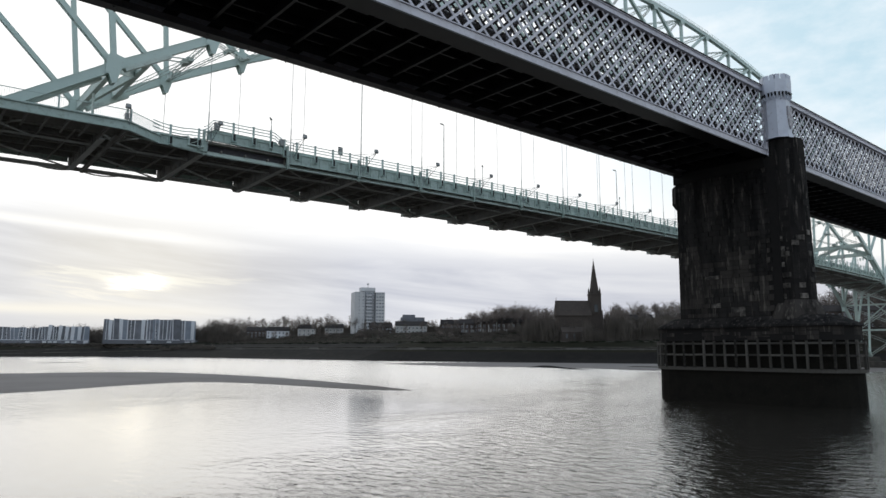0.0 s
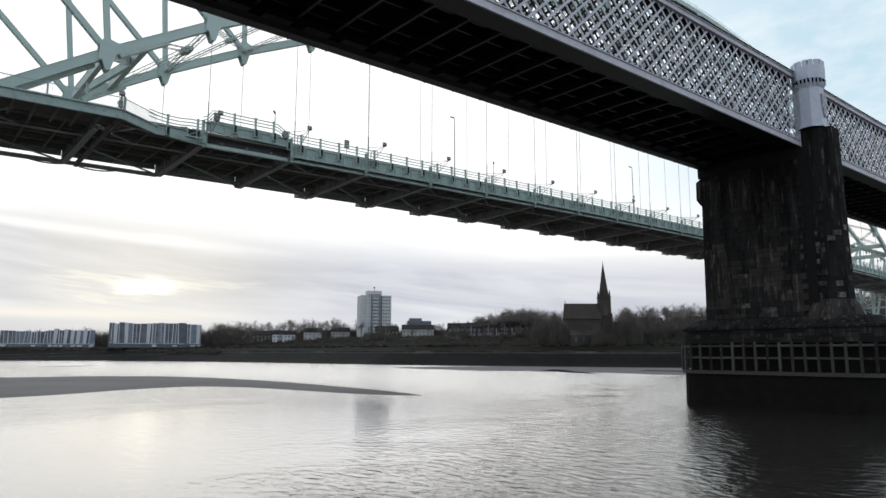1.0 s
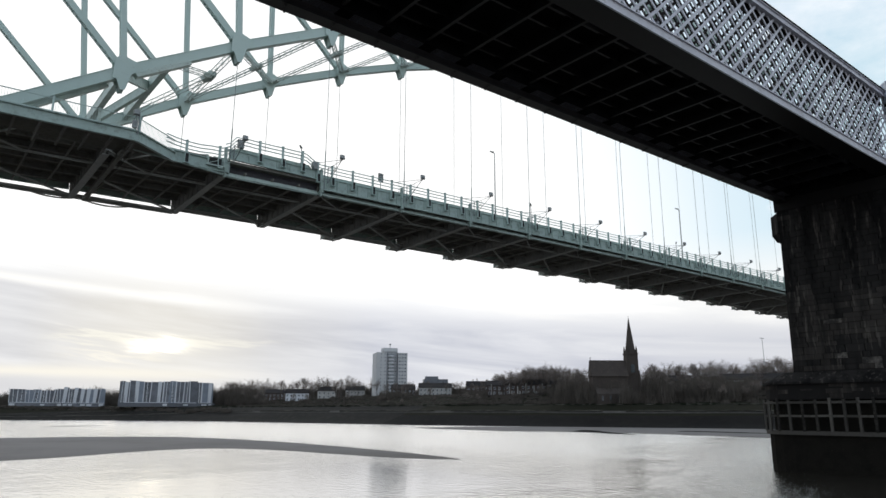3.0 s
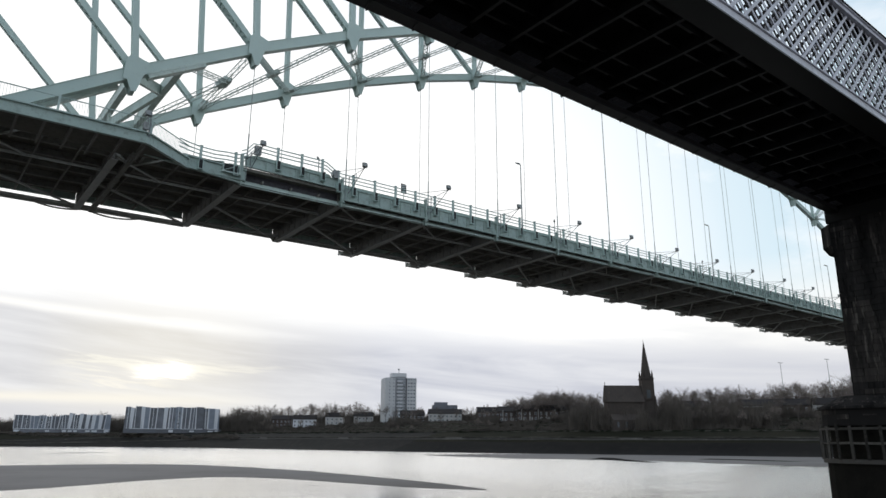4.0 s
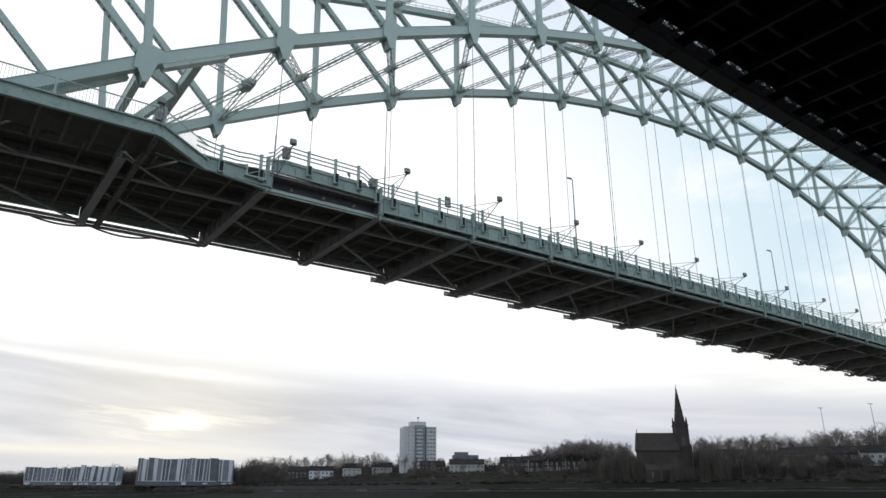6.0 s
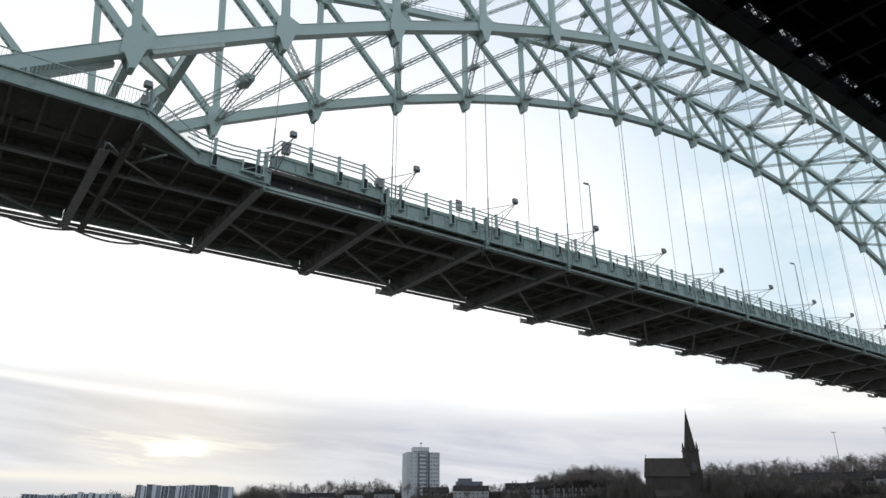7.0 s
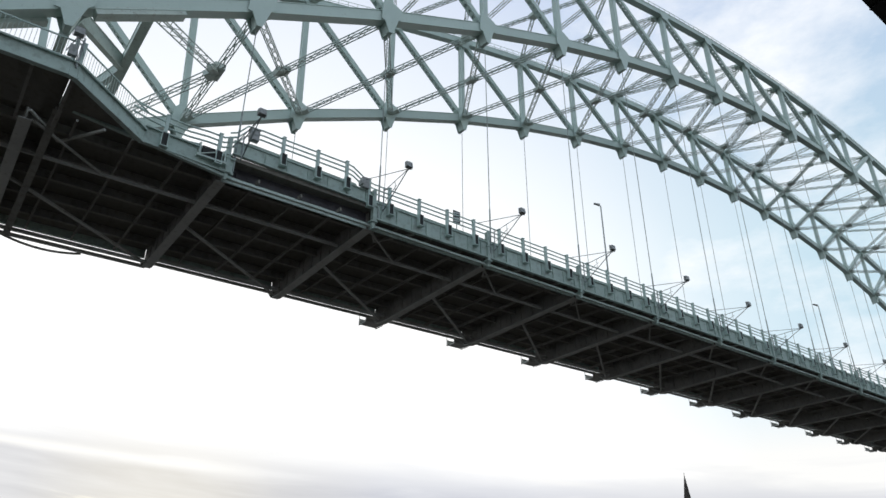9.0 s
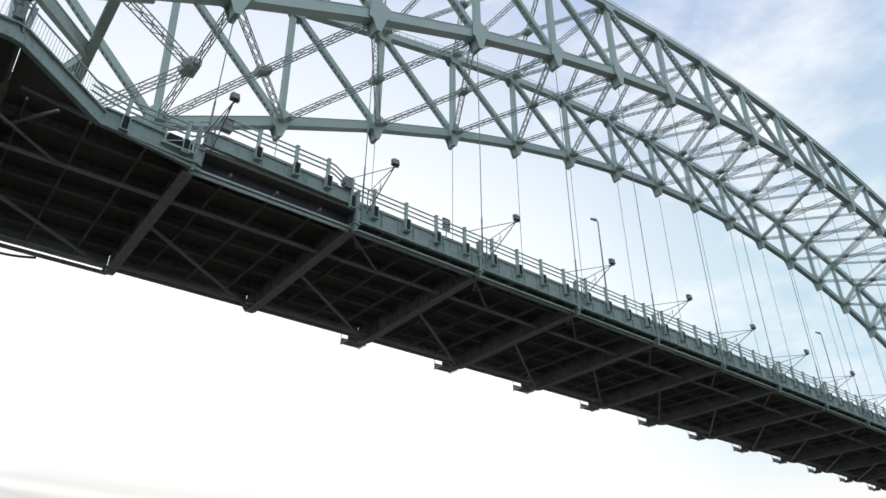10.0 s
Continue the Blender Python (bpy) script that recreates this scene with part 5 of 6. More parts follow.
N_POST = 44
for i in range(N_POST):
    p = on_ring(total * i / N_POST)
    lean_d = rnd.uniform(-0.05, 0.05)
    s = Shape().bar(p + Vector((0, 0, 4.1)), p + Vector((lean_d, lean_d, 7.35 + rnd.uniform(-0.1, 0.12))), 0.24, 0.24, (1, 0, 0))
    part("fender_post", s, M_TIMBER, fender)
for z, hh in ((5.65, 0.22), (7.0, 0.24)):
    for i in range(0, N_POST):
        a, b = on_ring(total * i / N_POST), on_ring(total * (i + 1) / N_POST)
        part("fender_rail", Shape().bar(a + Vector((0, 0, z)), b + Vector((0, 0, z + rnd.uniform(-0.03, 0.03))), 0.2, hh), M_TIMBER, fender)


# ---- pier masonry ----
def block_mesh(name, mat, inset):
    """A rock-faced block 1 x 1 x 1 with its outer face toward -x and chamfered edges."""
    s = Shape()
    a = [(0.5, -0.5, -0.5), (0.5, 0.5, -0.5), (0.5, 0.5, 0.5), (0.5, -0.5, 0.5)]
    b = [(-0.3, -0.5, -0.5), (-0.3, 0.5, -0.5), (-0.3, 0.5, 0.5), (-0.3, -0.5, 0.5)]
    c = [(-0.5, -0.5 + inset, -0.5 + inset), (-0.5, 0.5 - inset, -0.5 + inset), (-0.5, 0.5 - inset, 0.5 - inset), (-0.5, -0.5 + inset, 0.5 - inset)]
    s.v = a + b + c
    s.f = [(3, 2, 1, 0)] + [(i, (i + 1) % 4, 4 + (i + 1) % 4, 4 + i) for i in range(4)] + [(4 + i, 4 + (i + 1) % 4, 8 + (i + 1) % 4, 8 + i) for i in range(4)] + [(8, 9, 10, 11)]
    return prepared(name, s, mat)


ME_BLOCK = [block_mesh("stone_block", M_STONE, 0.02), block_mesh("stone_block", M_STONE, 0.035), block_mesh("stone_block", M_STONE_PALE, 0.03), block_mesh("stone_block", M_STONE_BROWN, 0.025)]
rnd = random.Random(8)
z, row = 10.25, 0
while z < 27.5:
    course = rnd.uniform(0.42, 0.78)
    y = 36.55 - (0.55 if row % 2 else 0)
    while y < 48.0:
        w = rnd.uniform(0.7, 2.0)
        w = min(w, 48.05 - y)
        if 48.05 - (y + w) < 0.5:
            w = 48.05 - y
        f = (z - 9) / 20.3
        xf = PX - 2.7 + 0.15 * f
        pale = noise.noise(Vector((y * 0.45, 3.0, z * 0.9))) > (0.3 if z < 11.6 else 0.62)
        brown = noise.noise(Vector((y * 0.3, 8.0, z * 0.16))) + rnd.uniform(-0.15, 0.15) > (z - 15) * 0.045
        me = ME_BLOCK[2] if pale else ME_BLOCK[3] if brown else ME_BLOCK[rnd.randrange(2)]
        part("stone_block", me, None, pier, at=Matrix.LocRotScale((xf + 0.08 + rnd.uniform(-0.03, 0.04), y + w / 2, z + course / 2), None, (0.4, w - 0.008, course - 0.008)))
        y += w
    z += course
    row += 1


def dressed(shape, loop0, z0, loop1, z1, course, length, seed, proud=0.06, joint=0.025):
    """Blocks laid in courses round a tapering outline, joined into one shape."""
    r = random.Random(seed)
    n = len(loop0)
    rows = int((z1 - z0) / course)
    for k in range(rows):
        za, zb = z0 + (z1 - z0) * k / rows + joint, z0 + (z1 - z0) * (k + 1) / rows - joint / 2
        fa = (za - z0) / (z1 - z0)
        ring = [Vector((a[0] + (b[0] - a[0]) * fa, a[1] + (b[1] - a[1]) * fa, 0)) for a, b in zip(loop0, loop1)]
        for i in range(n):
            p, q = ring[i], ring[(i + 1) % n]
            d = q - p
            m = max(1, round(d.length / length + (0.4 if k % 2 else -0.1)))
            o = Vector((d.y, -d.x, 0)).normalized()
            for j in range(m):
                a, b = p + d * (j / m), p + d * ((j + 1) / m)
                g = d.normalized() * joint
                out = o * (proud + r.uniform(-0.025, 0.03))
                lo = [a + g - o * 0.1, b - g - o * 0.1, b - g + out, a + g + out]
                shape.quad_prism([v + Vector((0, 0, za)) for v in lo], [v + Vector((0, 0, zb)) for v in lo])
    return shape


ob = part("masonry", dressed(Shape(), octagon(82.3, 34.7, 2.3), 9.4, octagon(82.3, 34.7, 2.05), 31.2, 0.62, 1.1, 4), M_STONE, pier, "coursed dark stone")
tagged(ob, kind="stuff")
ob = part("masonry", dressed(Shape(), octagon(PX, 46.6, 2.3), 9.4, octagon(PX, 46.6, 2.15), 28.1, 0.62, 1.1, 6), M_STONE, pier, "coursed dark stone")
tagged(ob, kind="stuff")
ob = part("plinth_masonry", dressed(Shape(), stadium(PX, 32.2, 48.4, 4.0), 7.4, stadium(PX, 32.2, 48.4, 3.97), 8.85, 0.48, 1.3, 7, 0.03), M_STONE_BROWN, pier, "coursed weathered brown stone")
tagged(ob, kind="stuff")
for i in range(20):
    # scoured pale stones on the near buttress
    zz = 12.4 + 0.62 * int(13 * rnd.random() ** 1.7)
    a = rnd.choice([radians(180), radians(180), radians(225), radians(225), radians(270)])
    rr = 2.35 - 0.25 * (zz - 9.4) / 21.8
    c = Vector((82.3 + rr * 0.924 * math.cos(a), 34.7 + rr * 0.924 * math.sin(a), zz))
    t = Vector((-math.sin(a), math.cos(a), 0)) * rnd.uniform(-0.5, 0.5)
    part("scoured_block", ME_BLOCK[2], None, pier, at=Matrix.LocRotScale(c + t, Euler((0, 0, a + math.pi)), (0.26, rnd.uniform(0.6, 1.0), 0.58)))

# ---- far bank: buildings ----
def toward_from(t_eye, way, dist):
    """A place on the far bank: dist metres from a point along a heading."""
    return Vector((t_eye[0] + way[0] * dist, t_eye[1] + way[1] * dist, 0))


EYE0 = (7.6, 26.5)


def windows_on(parent, origin, along, up_z, cols, rows, w, h, dx, dz, out, mat=None):
    """A grid of framed windows on a wall."""
    me = prepared("window", Shape().bar((-w / 2, 0, 0), (w / 2, 0, 0), 0.12, h), mat or M_GLASS)
    fr = Shape()
    for e in (-1, 1):
        fr.box(e * w / 2 - 0.06, -0.10, -h / 2, e * w / 2 + 0.06, 0.10, h / 2)
        fr.box(-w / 2, -0.10, e * h / 2 - 0.06, w / 2, 0.10, e * h / 2 + 0.06)
    fr.box(-0.04, -0.09, -h / 2, 0.04, 0.09, h / 2)
    mf = prepared("window_frame", fr, M_RENDER)
    ang = math.atan2(along.y, along.x)
    for r in range(rows):
        for c in range(cols):
            p = origin + along * (dx * (c + 0.5)) + Vector((0, 0, up_z + dz * r)) + out * 0.03
            w_ob = part("window", me, None, parent, at=Matrix.Translation(p) @ Matrix.Rotation(ang, 4, "Z"))
            part("window_frame", mf, None, w_ob)


def house(x, y, turn, width, depth, storeys, wall, label, group="", cols=None, chimney=True):
    """A pitched-roof house or terrace: wall, roof, chimneys, windows, door."""
    z = ground_at(x, y) - 0.4
    a = radians(turn)
    u, v = Vector((math.cos(a), math.sin(a), 0)), Vector((-math.sin(a), math.cos(a), 0))
    h = 2.8 * storeys + 0.6
    root = thing("house", label, "house", group, at=(0, 0, 0))
    c = Vector((x, y, z))
    cor = [c + u * (e * width / 2) + v * (f * depth / 2) for e, f in ((-1, -1), (1, -1), (1, 1), (-1, 1))]
    part("wall", Shape().quad_prism(cor, [p + Vector((0, 0, h)) for p in cor]), wall, root)
    e0 = [c + u * (e * (width / 2 + 0.4)) + Vector((0, 0, h + depth * 0.38)) for e in (-1, 1)]
    roof = Shape()
    for f in (-1, 1):
        eave = [c + u * (e * (width / 2 + 0.4)) + v * (f * (depth / 2 + 0.4)) + Vector((0, 0, h - 0.1)) for e in (-1, 1)]
        roof.quad_prism([eave[0], eave[1], e0[1], e0[0]], [p + Vector((0, 0, 0.22)) for p in (eave[0], eave[1], e0[1], e0[0])])
    part("roof", roof, M_SLATE, root)
    for e in (-1, 1):
        g = [c + u * (e * (width / 2 - 0.12)) + v * (f * depth / 2) + Vector((0, 0, h)) for f in (-1, 1)] + [c + u * (e * (width / 2 - 0.12)) + Vector((0, 0, h + depth * 0.36))]
        part("gable", Shape().quad_prism([p - u * 0.1 for p in g], [p + u * 0.1 for p in g]), wall, root)
    if chimney:
        for i in range(max(1, int(width / 9))):
            p = c + u * (-width / 2 + width * (i + 0.5) / max(1, int(width / 9))) + Vector((0, 0, h + depth * 0.3))
            part("chimney", Shape().bar(p, p + Vector((0, 0, 2.0)), 0.9, 0.6, u), M_BRICK, root)
    cols = cols or max(2, int(width / 3.0))
    windows_on(root, cor[3], -u * -1, 1.6, cols, storeys, 1.2, 1.35, width / cols, 2.8, v)
    windows_on(root, cor[0], u, 1.6, cols, storeys, 1.2, 1.35, width / cols, 2.8, -v)
    return root


def tower_block(x, y):
    z = 13.0
    root = thing("tower_block", "pale concrete high-rise tower block with balconies", "tower block")
    a = radians(-22)
    u, v = Vector((math.cos(a), math.sin(a), 0)), Vector((-math.sin(a), math.cos(a), 0))
    c = Vector((x, y, z))
    top = 56.5

    def blk(name, e0, e1, f0, f1, z0, z1, mat):
        cor = [c + u * e + v * f for e, f in ((e0, f0), (e1, f0), (e1, f1), (e0, f1))]
        return part(name, Shape().quad_prism([Vector((p.x, p.y, z0)) for p in cor], [Vector((p.x, p.y, z1)) for p in cor]), mat, root)
    blk("wall", -13, -4.2, -9, 9, z, top - 1.2, M_CONCRETE)
    blk("wall", -4.2, 4.6, -8.0, 9, z, top, M_PANEL)
    blk("wall", 4.6, 13, -9.5, 9, z, top - 1.2, M_CONCRETE)
    blk("plant_room", -6.5, 6, -3, 6, top, top + 3.2, M_CONCRETE)
    blk("podium", 6, 34, -13, 10, z, z + 7, M_RENDER)
    part("mast", Shape().tube(c + Vector((0, 0, top + 3.2 - z)), c + Vector((0, 0, top + 7.2 - z)), 0.25, 6).bar(c + Vector((-0.9, 0, top + 6.4 - z)), c + Vector((0.9, 0, top + 6.4 - z)), 0.6, 1.1), M_GALV, root)
    windows_on(root, c + u * -3.9 + v * -8.0, u, 4.0, 4, 14, 1.3, 1.5, 2.0, 2.85, -v, M_GLASS_PALE)
    windows_on(root, c + u * 5.2 + v * -9.5, u, 4.0, 3, 14, 1.6, 1.2, 2.4, 2.85, -v, M_GLASS_PALE)
    windows_on(root, c + u * -11.0 + v * -9, u, 4.0, 2, 14, 0.8, 1.3, 3.4, 2.85, -v, M_GLASS_PALE)
    # dark strips, proud of the wall, drawn as the shade of upright recesses
    blk("recess_strip", -4.6, -4.0, -9.15, -8.0, z, top - 1.2, M_CLAD)
    blk("recess_strip", 4.4, 5.0, -9.65, -8.0, z, top - 1.2, M_CLAD)
    for r in range(14):
        p = c + u * 0.4 + v * -8.6 + Vector((0, 0, 2.6 + 2.85 * r))
        part("balcony", Shape().bar(p - u * 3.2, p + u * 1.2, 1.1, 0.9), M_RENDER, root, "white balcony front")


tp = toward_from(EYE0, (0.569, 0.8215), 575)
tower_block(tp.x, tp.y)


def apartments(x, y, base_z, turn, width, tall, label, seed):
    """A long waterside block with dark cladding between white fins that lean."""
    r = random.Random(seed)
    z = base_z
    a = radians(turn)
    u, v = Vector((math.cos(a), math.sin(a), 0)), Vector((-math.sin(a), math.cos(a), 0))
    c = Vector((x, y, z))
    root = thing("apartment_block", label, "apartment block", "waterside apartments")
    e, i = -width / 2, 0
    rise = Vector((0, 0, 1))
    while e < width / 2 - 2.0:
        w = min(r.uniform(3.6, 6.4), width / 2 - e)
        hh = tall * r.uniform(0.95, 1.04)
        cor = [c + u * a + v * b for a, b in ((e + 0.05, -7), (e + w - 0.05, -7), (e + w - 0.05, 7), (e + 0.05, 7))]
        part("wall", Shape().quad_prism(cor, [p + rise * hh for p in cor]), r.choice([M_CLAD, M_CLAD, M_CLAD_BLUE]), root)
        kind = r.random()
        if kind > 0.72:
            windows_on(root, c + u * e + v * -7, u, 5.0, 1, int((tall - 5) / 2.9), min(1.8, w * 0.4), 1.7, w, 2.9, -v)
        p = c + u * e + v * -7.6 + rise * 3.4
        tip = u * r.choice([-0.6, -0.2, 0.0, 0.2, 0.5, 1.1]) + rise * (hh - 3.0)
        if kind < 0.3:
            # a broad pale panel that tapers
            part("panel", Shape().bar(p + u * 1.4, p + u * 1.4 + tip, 0.8, 1.4, u, 0.8, 2.9), M_RENDER, root, "broad white leaning panel")
        if kind < 0.85:
            part("fin", Shape().bar(p, p + tip, 0.9, r.choice([0.55, 0.8, 1.1]), u), M_RENDER, root, "white leaning fin")
            part("fin", Shape().bar(p, p + u * w * 0.96, 0.9, 0.5), M_RENDER, root, "white sill beam")
        if r.random() < 0.45:
            part("porch", Shape().bar(c + u * (e + 0.4) + v * -9.6 + rise * 1.6, c + u * (e + w * 0.8) + v * -9.6 + rise * 1.6, 1.0, r.uniform(1.0, 2.6)), M_RENDER, root, "low white porch wall")
        if kind > 0.4:
            part("fin", Shape().bar(p + u * w * 0.5, p + u * w * 0.5 + tip, 0.9, 0.5, u), M_RENDER, root, "white leaning fin")
        e += w
        i += 1
    part("podium", Shape().quad_prism([c + u * e + v * f for e, f in ((-width / 2, -9), (width / 2, -9), (width / 2, -7), (-width / 2, -7))], [c + u * e + v * f + Vector((0, 0, 3.2)) for e, f in ((-width / 2, -9), (width / 2, -9), (width / 2, -7), (-width / 2, -7))]), M_CLAD, root)


for hx, dist, base_z, width, tall, turn, seed in ((17.3, 640, 11.0, 77, 21.0, -17, 3), (11.35, 700, 11.0, 38, 16, -11, 4), (8.3, 705, 11.0, 37, 14.5, -8, 6)):
    p = toward_from(EYE0, (math.sin(radians(hx)), math.cos(radians(hx))), dist)
    apartments(p.x, p.y, base_z, turn, width, tall, "waterside flats with slate cladding and white fins", seed)


def church(x, y, z):
    """Parish church: nave with a steep roof, west tower with broach spire and pinnacles."""
    scale = 1.013
    root = thing("church", "dark sandstone parish church with a tall broach spire", "church", at=Matrix.Translation((x, y, z)) @ Matrix.Scale(scale, 4) @ Matrix.Translation((-x, -y, -z)))
    a = radians(-38)
    u, v = Vector((math.cos(a), math.sin(a), 0)), Vector((-math.sin(a), math.cos(a), 0))
    c = Vector((x, y, z))

    def loop(cx, w, d, zz):
        return [c + u * (cx + e * w / 2) + v * (f * d / 2) + Vector((0, 0, zz)) for e, f in ((-1, -1), (1, -1), (1, 1), (-1, 1))]
    part("tower", Shape().quad_prism(loop(0, 6.4, 6.4, 0), loop(0, 5.8, 5.8, 25.5)), M_CHURCH, root)
    part("string_course", Shape().quad_prism(loop(0, 6.9, 6.9, 15.0), loop(0, 6.9, 6.9, 15.5)).quad_prism(loop(0, 6.3, 6.3, 25.2), loop(0, 6.3, 6.3, 25.9)), M_CHURCH, root)
    sp = Shape()
    oc = [(2.7 * math.cos(radians(22.5 + 45 * i)), 2.7 * math.sin(radians(22.5 + 45 * i))) for i in range(8)]
    tip = c + Vector((0, 0, 44.5))
    sp.quad_prism([c + u * p + v * q + Vector((0, 0, 25.9)) for p, q in oc], [tip + (u * p + v * q) * 0.03 for p, q in oc])
    part("spire", sp, M_CHURCH, root)
    part("finial", Shape().tube(tip, tip + Vector((0, 0, 0.7)), 0.12, 6), M_CHURCH, root)
    for e in (-1, 1):
        for f in (-1, 1):
            b = c + u * (e * 3.0) + v * (f * 3.0)
            part("buttress", Shape().bar(b, b + Vector((0, 0, 17)), 1.2, 1.2, u, 0.9, 0.9), M_CHURCH, root)
            q = c + u * (e * 2.45) + v * (f * 2.45)
            part("pinnacle", Shape().bar(q + Vector((0, 0, 25.5)), q + Vector((0, 0, 27.3)), 0.8, 0.8, u).bar(q + Vector((0, 0, 27.3)), q + Vector((0, 0, 29.8)), 0.85, 0.85, u, 0.06, 0.06), M_CHURCH, root)
    for f, o in ((-1, -v), (1, v)):
        q = c + v * (f * 3.15) + Vector((0, 0, 18))
        part("louvre", Shape().bar(q - u * 1.0, q + u * 1.0, 0.15, 4.0), M_GLASS, root)
    for e in (-1, 1):
        q = c + u * (e * 3.15) + Vector((0, 0, 18))
        part("louvre", Shape().bar(q - v * 1.0, q + v * 1.0, 0.15, 4.0), M_GLASS, root)
    L0, L1, W = -21, -3, 9
    cor = [c + u * e + v * (f * W / 2) for e, f in ((L0, -1), (L1, -1), (L1, 1), (L0, 1))]
    part("nave", Shape().quad_prism(cor, [p + Vector((0, 0, 14)) for p in cor]), M_CHURCH, root)
    rf = Shape()
    rid = [c + u * (e) + Vector((0, 0, 22.0)) for e in (L0 - 0.4, L1 + 0.2)]
    for f in (-1, 1):
        ev = [c + u * e + v * (f * (W / 2 + 0.5)) + Vector((0, 0, 13.8)) for e in (L0 - 0.4, L1 + 0.2)]
        rf.quad_prism([ev[0], ev[1], rid[1], rid[0]], [p + Vector((0, 0, 0.3)) for p in (ev[0], ev[1], rid[1], rid[0])])
    part("nave_roof", rf, M_CHURCH, root)
    g = [c + u * L0 + v * (-W / 2) + Vector((0, 0, 14)), c + u * L0 + v * (W / 2) + Vector((0, 0, 14)), c + u * L0 + Vector((0, 0, 22.3))]
    part("gable", Shape().quad_prism(g, [p - u * 0.6 for p in g]), M_CHURCH, root)
    part("gable_cross", Shape().bar(c + u * L0 + Vector((0, 0, 22.1)), c + u * L0 + Vector((0, 0, 23.9)), 0.2, 0.2, u).bar(c + u * L0 - v * 0.5 + Vector((0, 0, 23.3)), c + u * L0 + v * 0.5 + Vector((0, 0, 23.3)), 0.2, 0.2), M_CHURCH, root)
    for f in (-1, 1):
        cor = [c + u * e + v * (f * q) for e, q in ((L0 + 1, W / 2), (L1, W / 2), (L1, W / 2 + 4), (L0 + 1, W / 2 + 4))]
        hs = (8.0, 8.0, 5.2, 5.2)
        part("aisle", Shape().quad_prism(cor, [p + Vector((0, 0, h)) for p, h in zip(cor, hs)]), M_CHURCH, root)
        for i in range(4):
            q = c + u * (L0 + 3.5 + 4.0 * i) + v * (f * (W / 2 + 4.03)) + Vector((0, 0, 3.0))
            part("lancet_window", Shape().bar(q - u * 0.55, q + u * 0.55, 0.15, 2.6), M_GLASS, root)


cp = toward_from(EYE0, (0.8205, 0.5717), 365)
church(cp.x, cp.y, 10.6)

rnd = random.Random(12)
# terraces and houses along the far bank: heading, distance, width, storeys, wall
for i, (hx, dist, width, storeys, mat, turn, label) in enumerate((
        (25.4, 600, 16, 2, M_BRICK, -30, "brick house under a slate roof"),
        (27.2, 570, 18, 2, M_RENDER, -30, "white rendered waterside house under a slate roof"),
        (29.6, 560, 14, 2, M_HOUSE, -35, "white rendered terrace under a slate roof"),
        (31.9, 555, 15, 2, M_HOUSE, -30, "white rendered waterside house under a slate roof"),
        (35.9, 540, 18, 2, M_BRICK, -28, "brick house under a slate roof"),
        (38.6, 510, 24, 2, M_HOUSE, -36, "low pale building with many windows"),
        (42.4, 470, 18, 2, M_BRICK, -40, "brick terrace under a slate roof"),
        (44.8, 455, 16, 2, M_HOUSE, -40, "pale terrace end behind bare trees"),
        (47.2, 445, 20, 2, M_HOUSE, -42, "pale terrace behind bare trees"),
        (49.7, 440, 20, 2, M_BRICK, -44, "brick terrace among bare trees"),
        (58.4, 410, 16, 2, M_BRICK, -46, "brick house among bare trees"),
        (62.7, 400, 12, 2, M_RENDER, -56, "pale house behind bare trees"),
        (64.9, 402, 22, 2, M_BRICK, -58, "brick terrace behind bare trees"),
        (68.3, 400, 22, 2, M_HOUSE, -60, "pale house behind bare trees"),
        (72.6, 400, 26, 3, M_BRICK, -62, "brick three-storey house behind bare trees"),
        (75.6, 400, 30, 3, M_BRICK, -66, "brick three-storey house behind bare trees"))):
    h = radians(hx)
    p = toward_from(EYE0, (math.sin(h), math.cos(h)), dist)
    house(p.x, p.y, turn, width, 9.0, storeys, mat, label, "houses on the far bank")
# a dark terrace whose white bay fronts stand out between the trees
for hx, dist, count in ((44.1, 432, 3), (46.3, 424, 5)):
    p = toward_from(EYE0, (math.sin(radians(hx)), math.cos(radians(hx))), dist)
    row = house(p.x, p.y, -42, 5.0 * count, 8.0, 2, M_BRICK, "brick terrace with tall white bay fronts", "houses on the far bank")
    a, z = radians(-42), ground_at(p.x, p.y)
    u, v = Vector((math.cos(a), math.sin(a), 0)), Vector((-math.sin(a), math.cos(a), 0))
    for i in range(count):
        q = Vector((p.x, p.y, z)) + u * (5.0 * (i + 0.5 - count / 2)) - v * 4.3
        part("bay_front", Shape().bar(q, q + Vector((0, 0, 6.4 - 1.5 * (i % 2))), 0.6, 0.5, u).bar(q + u * 1.3, q + u * 1.3 + Vector((0, 0, 2.0)), 0.6, 0.8, u), M_HOUSE, row, "tall white bay front")
p = toward_from(EYE0, (math.sin(radians(38.5)), math.cos(radians(38.5))), 640)
off = thing("office_block", "dark flat-roofed office block on the skyline", "office block")
part("wall", Shape().bar((p.x - 9.5, p.y + 6, 28), (p.x + 9.5, p.y - 6, 28), 12, 18), M_CLAD, off)
part("upper_storey", Shape().bar((p.x - 8, p.y + 5, 38.3), (p.x + 2, p.y - 1.2, 38.3), 8, 2.6), M_CLAD, off)

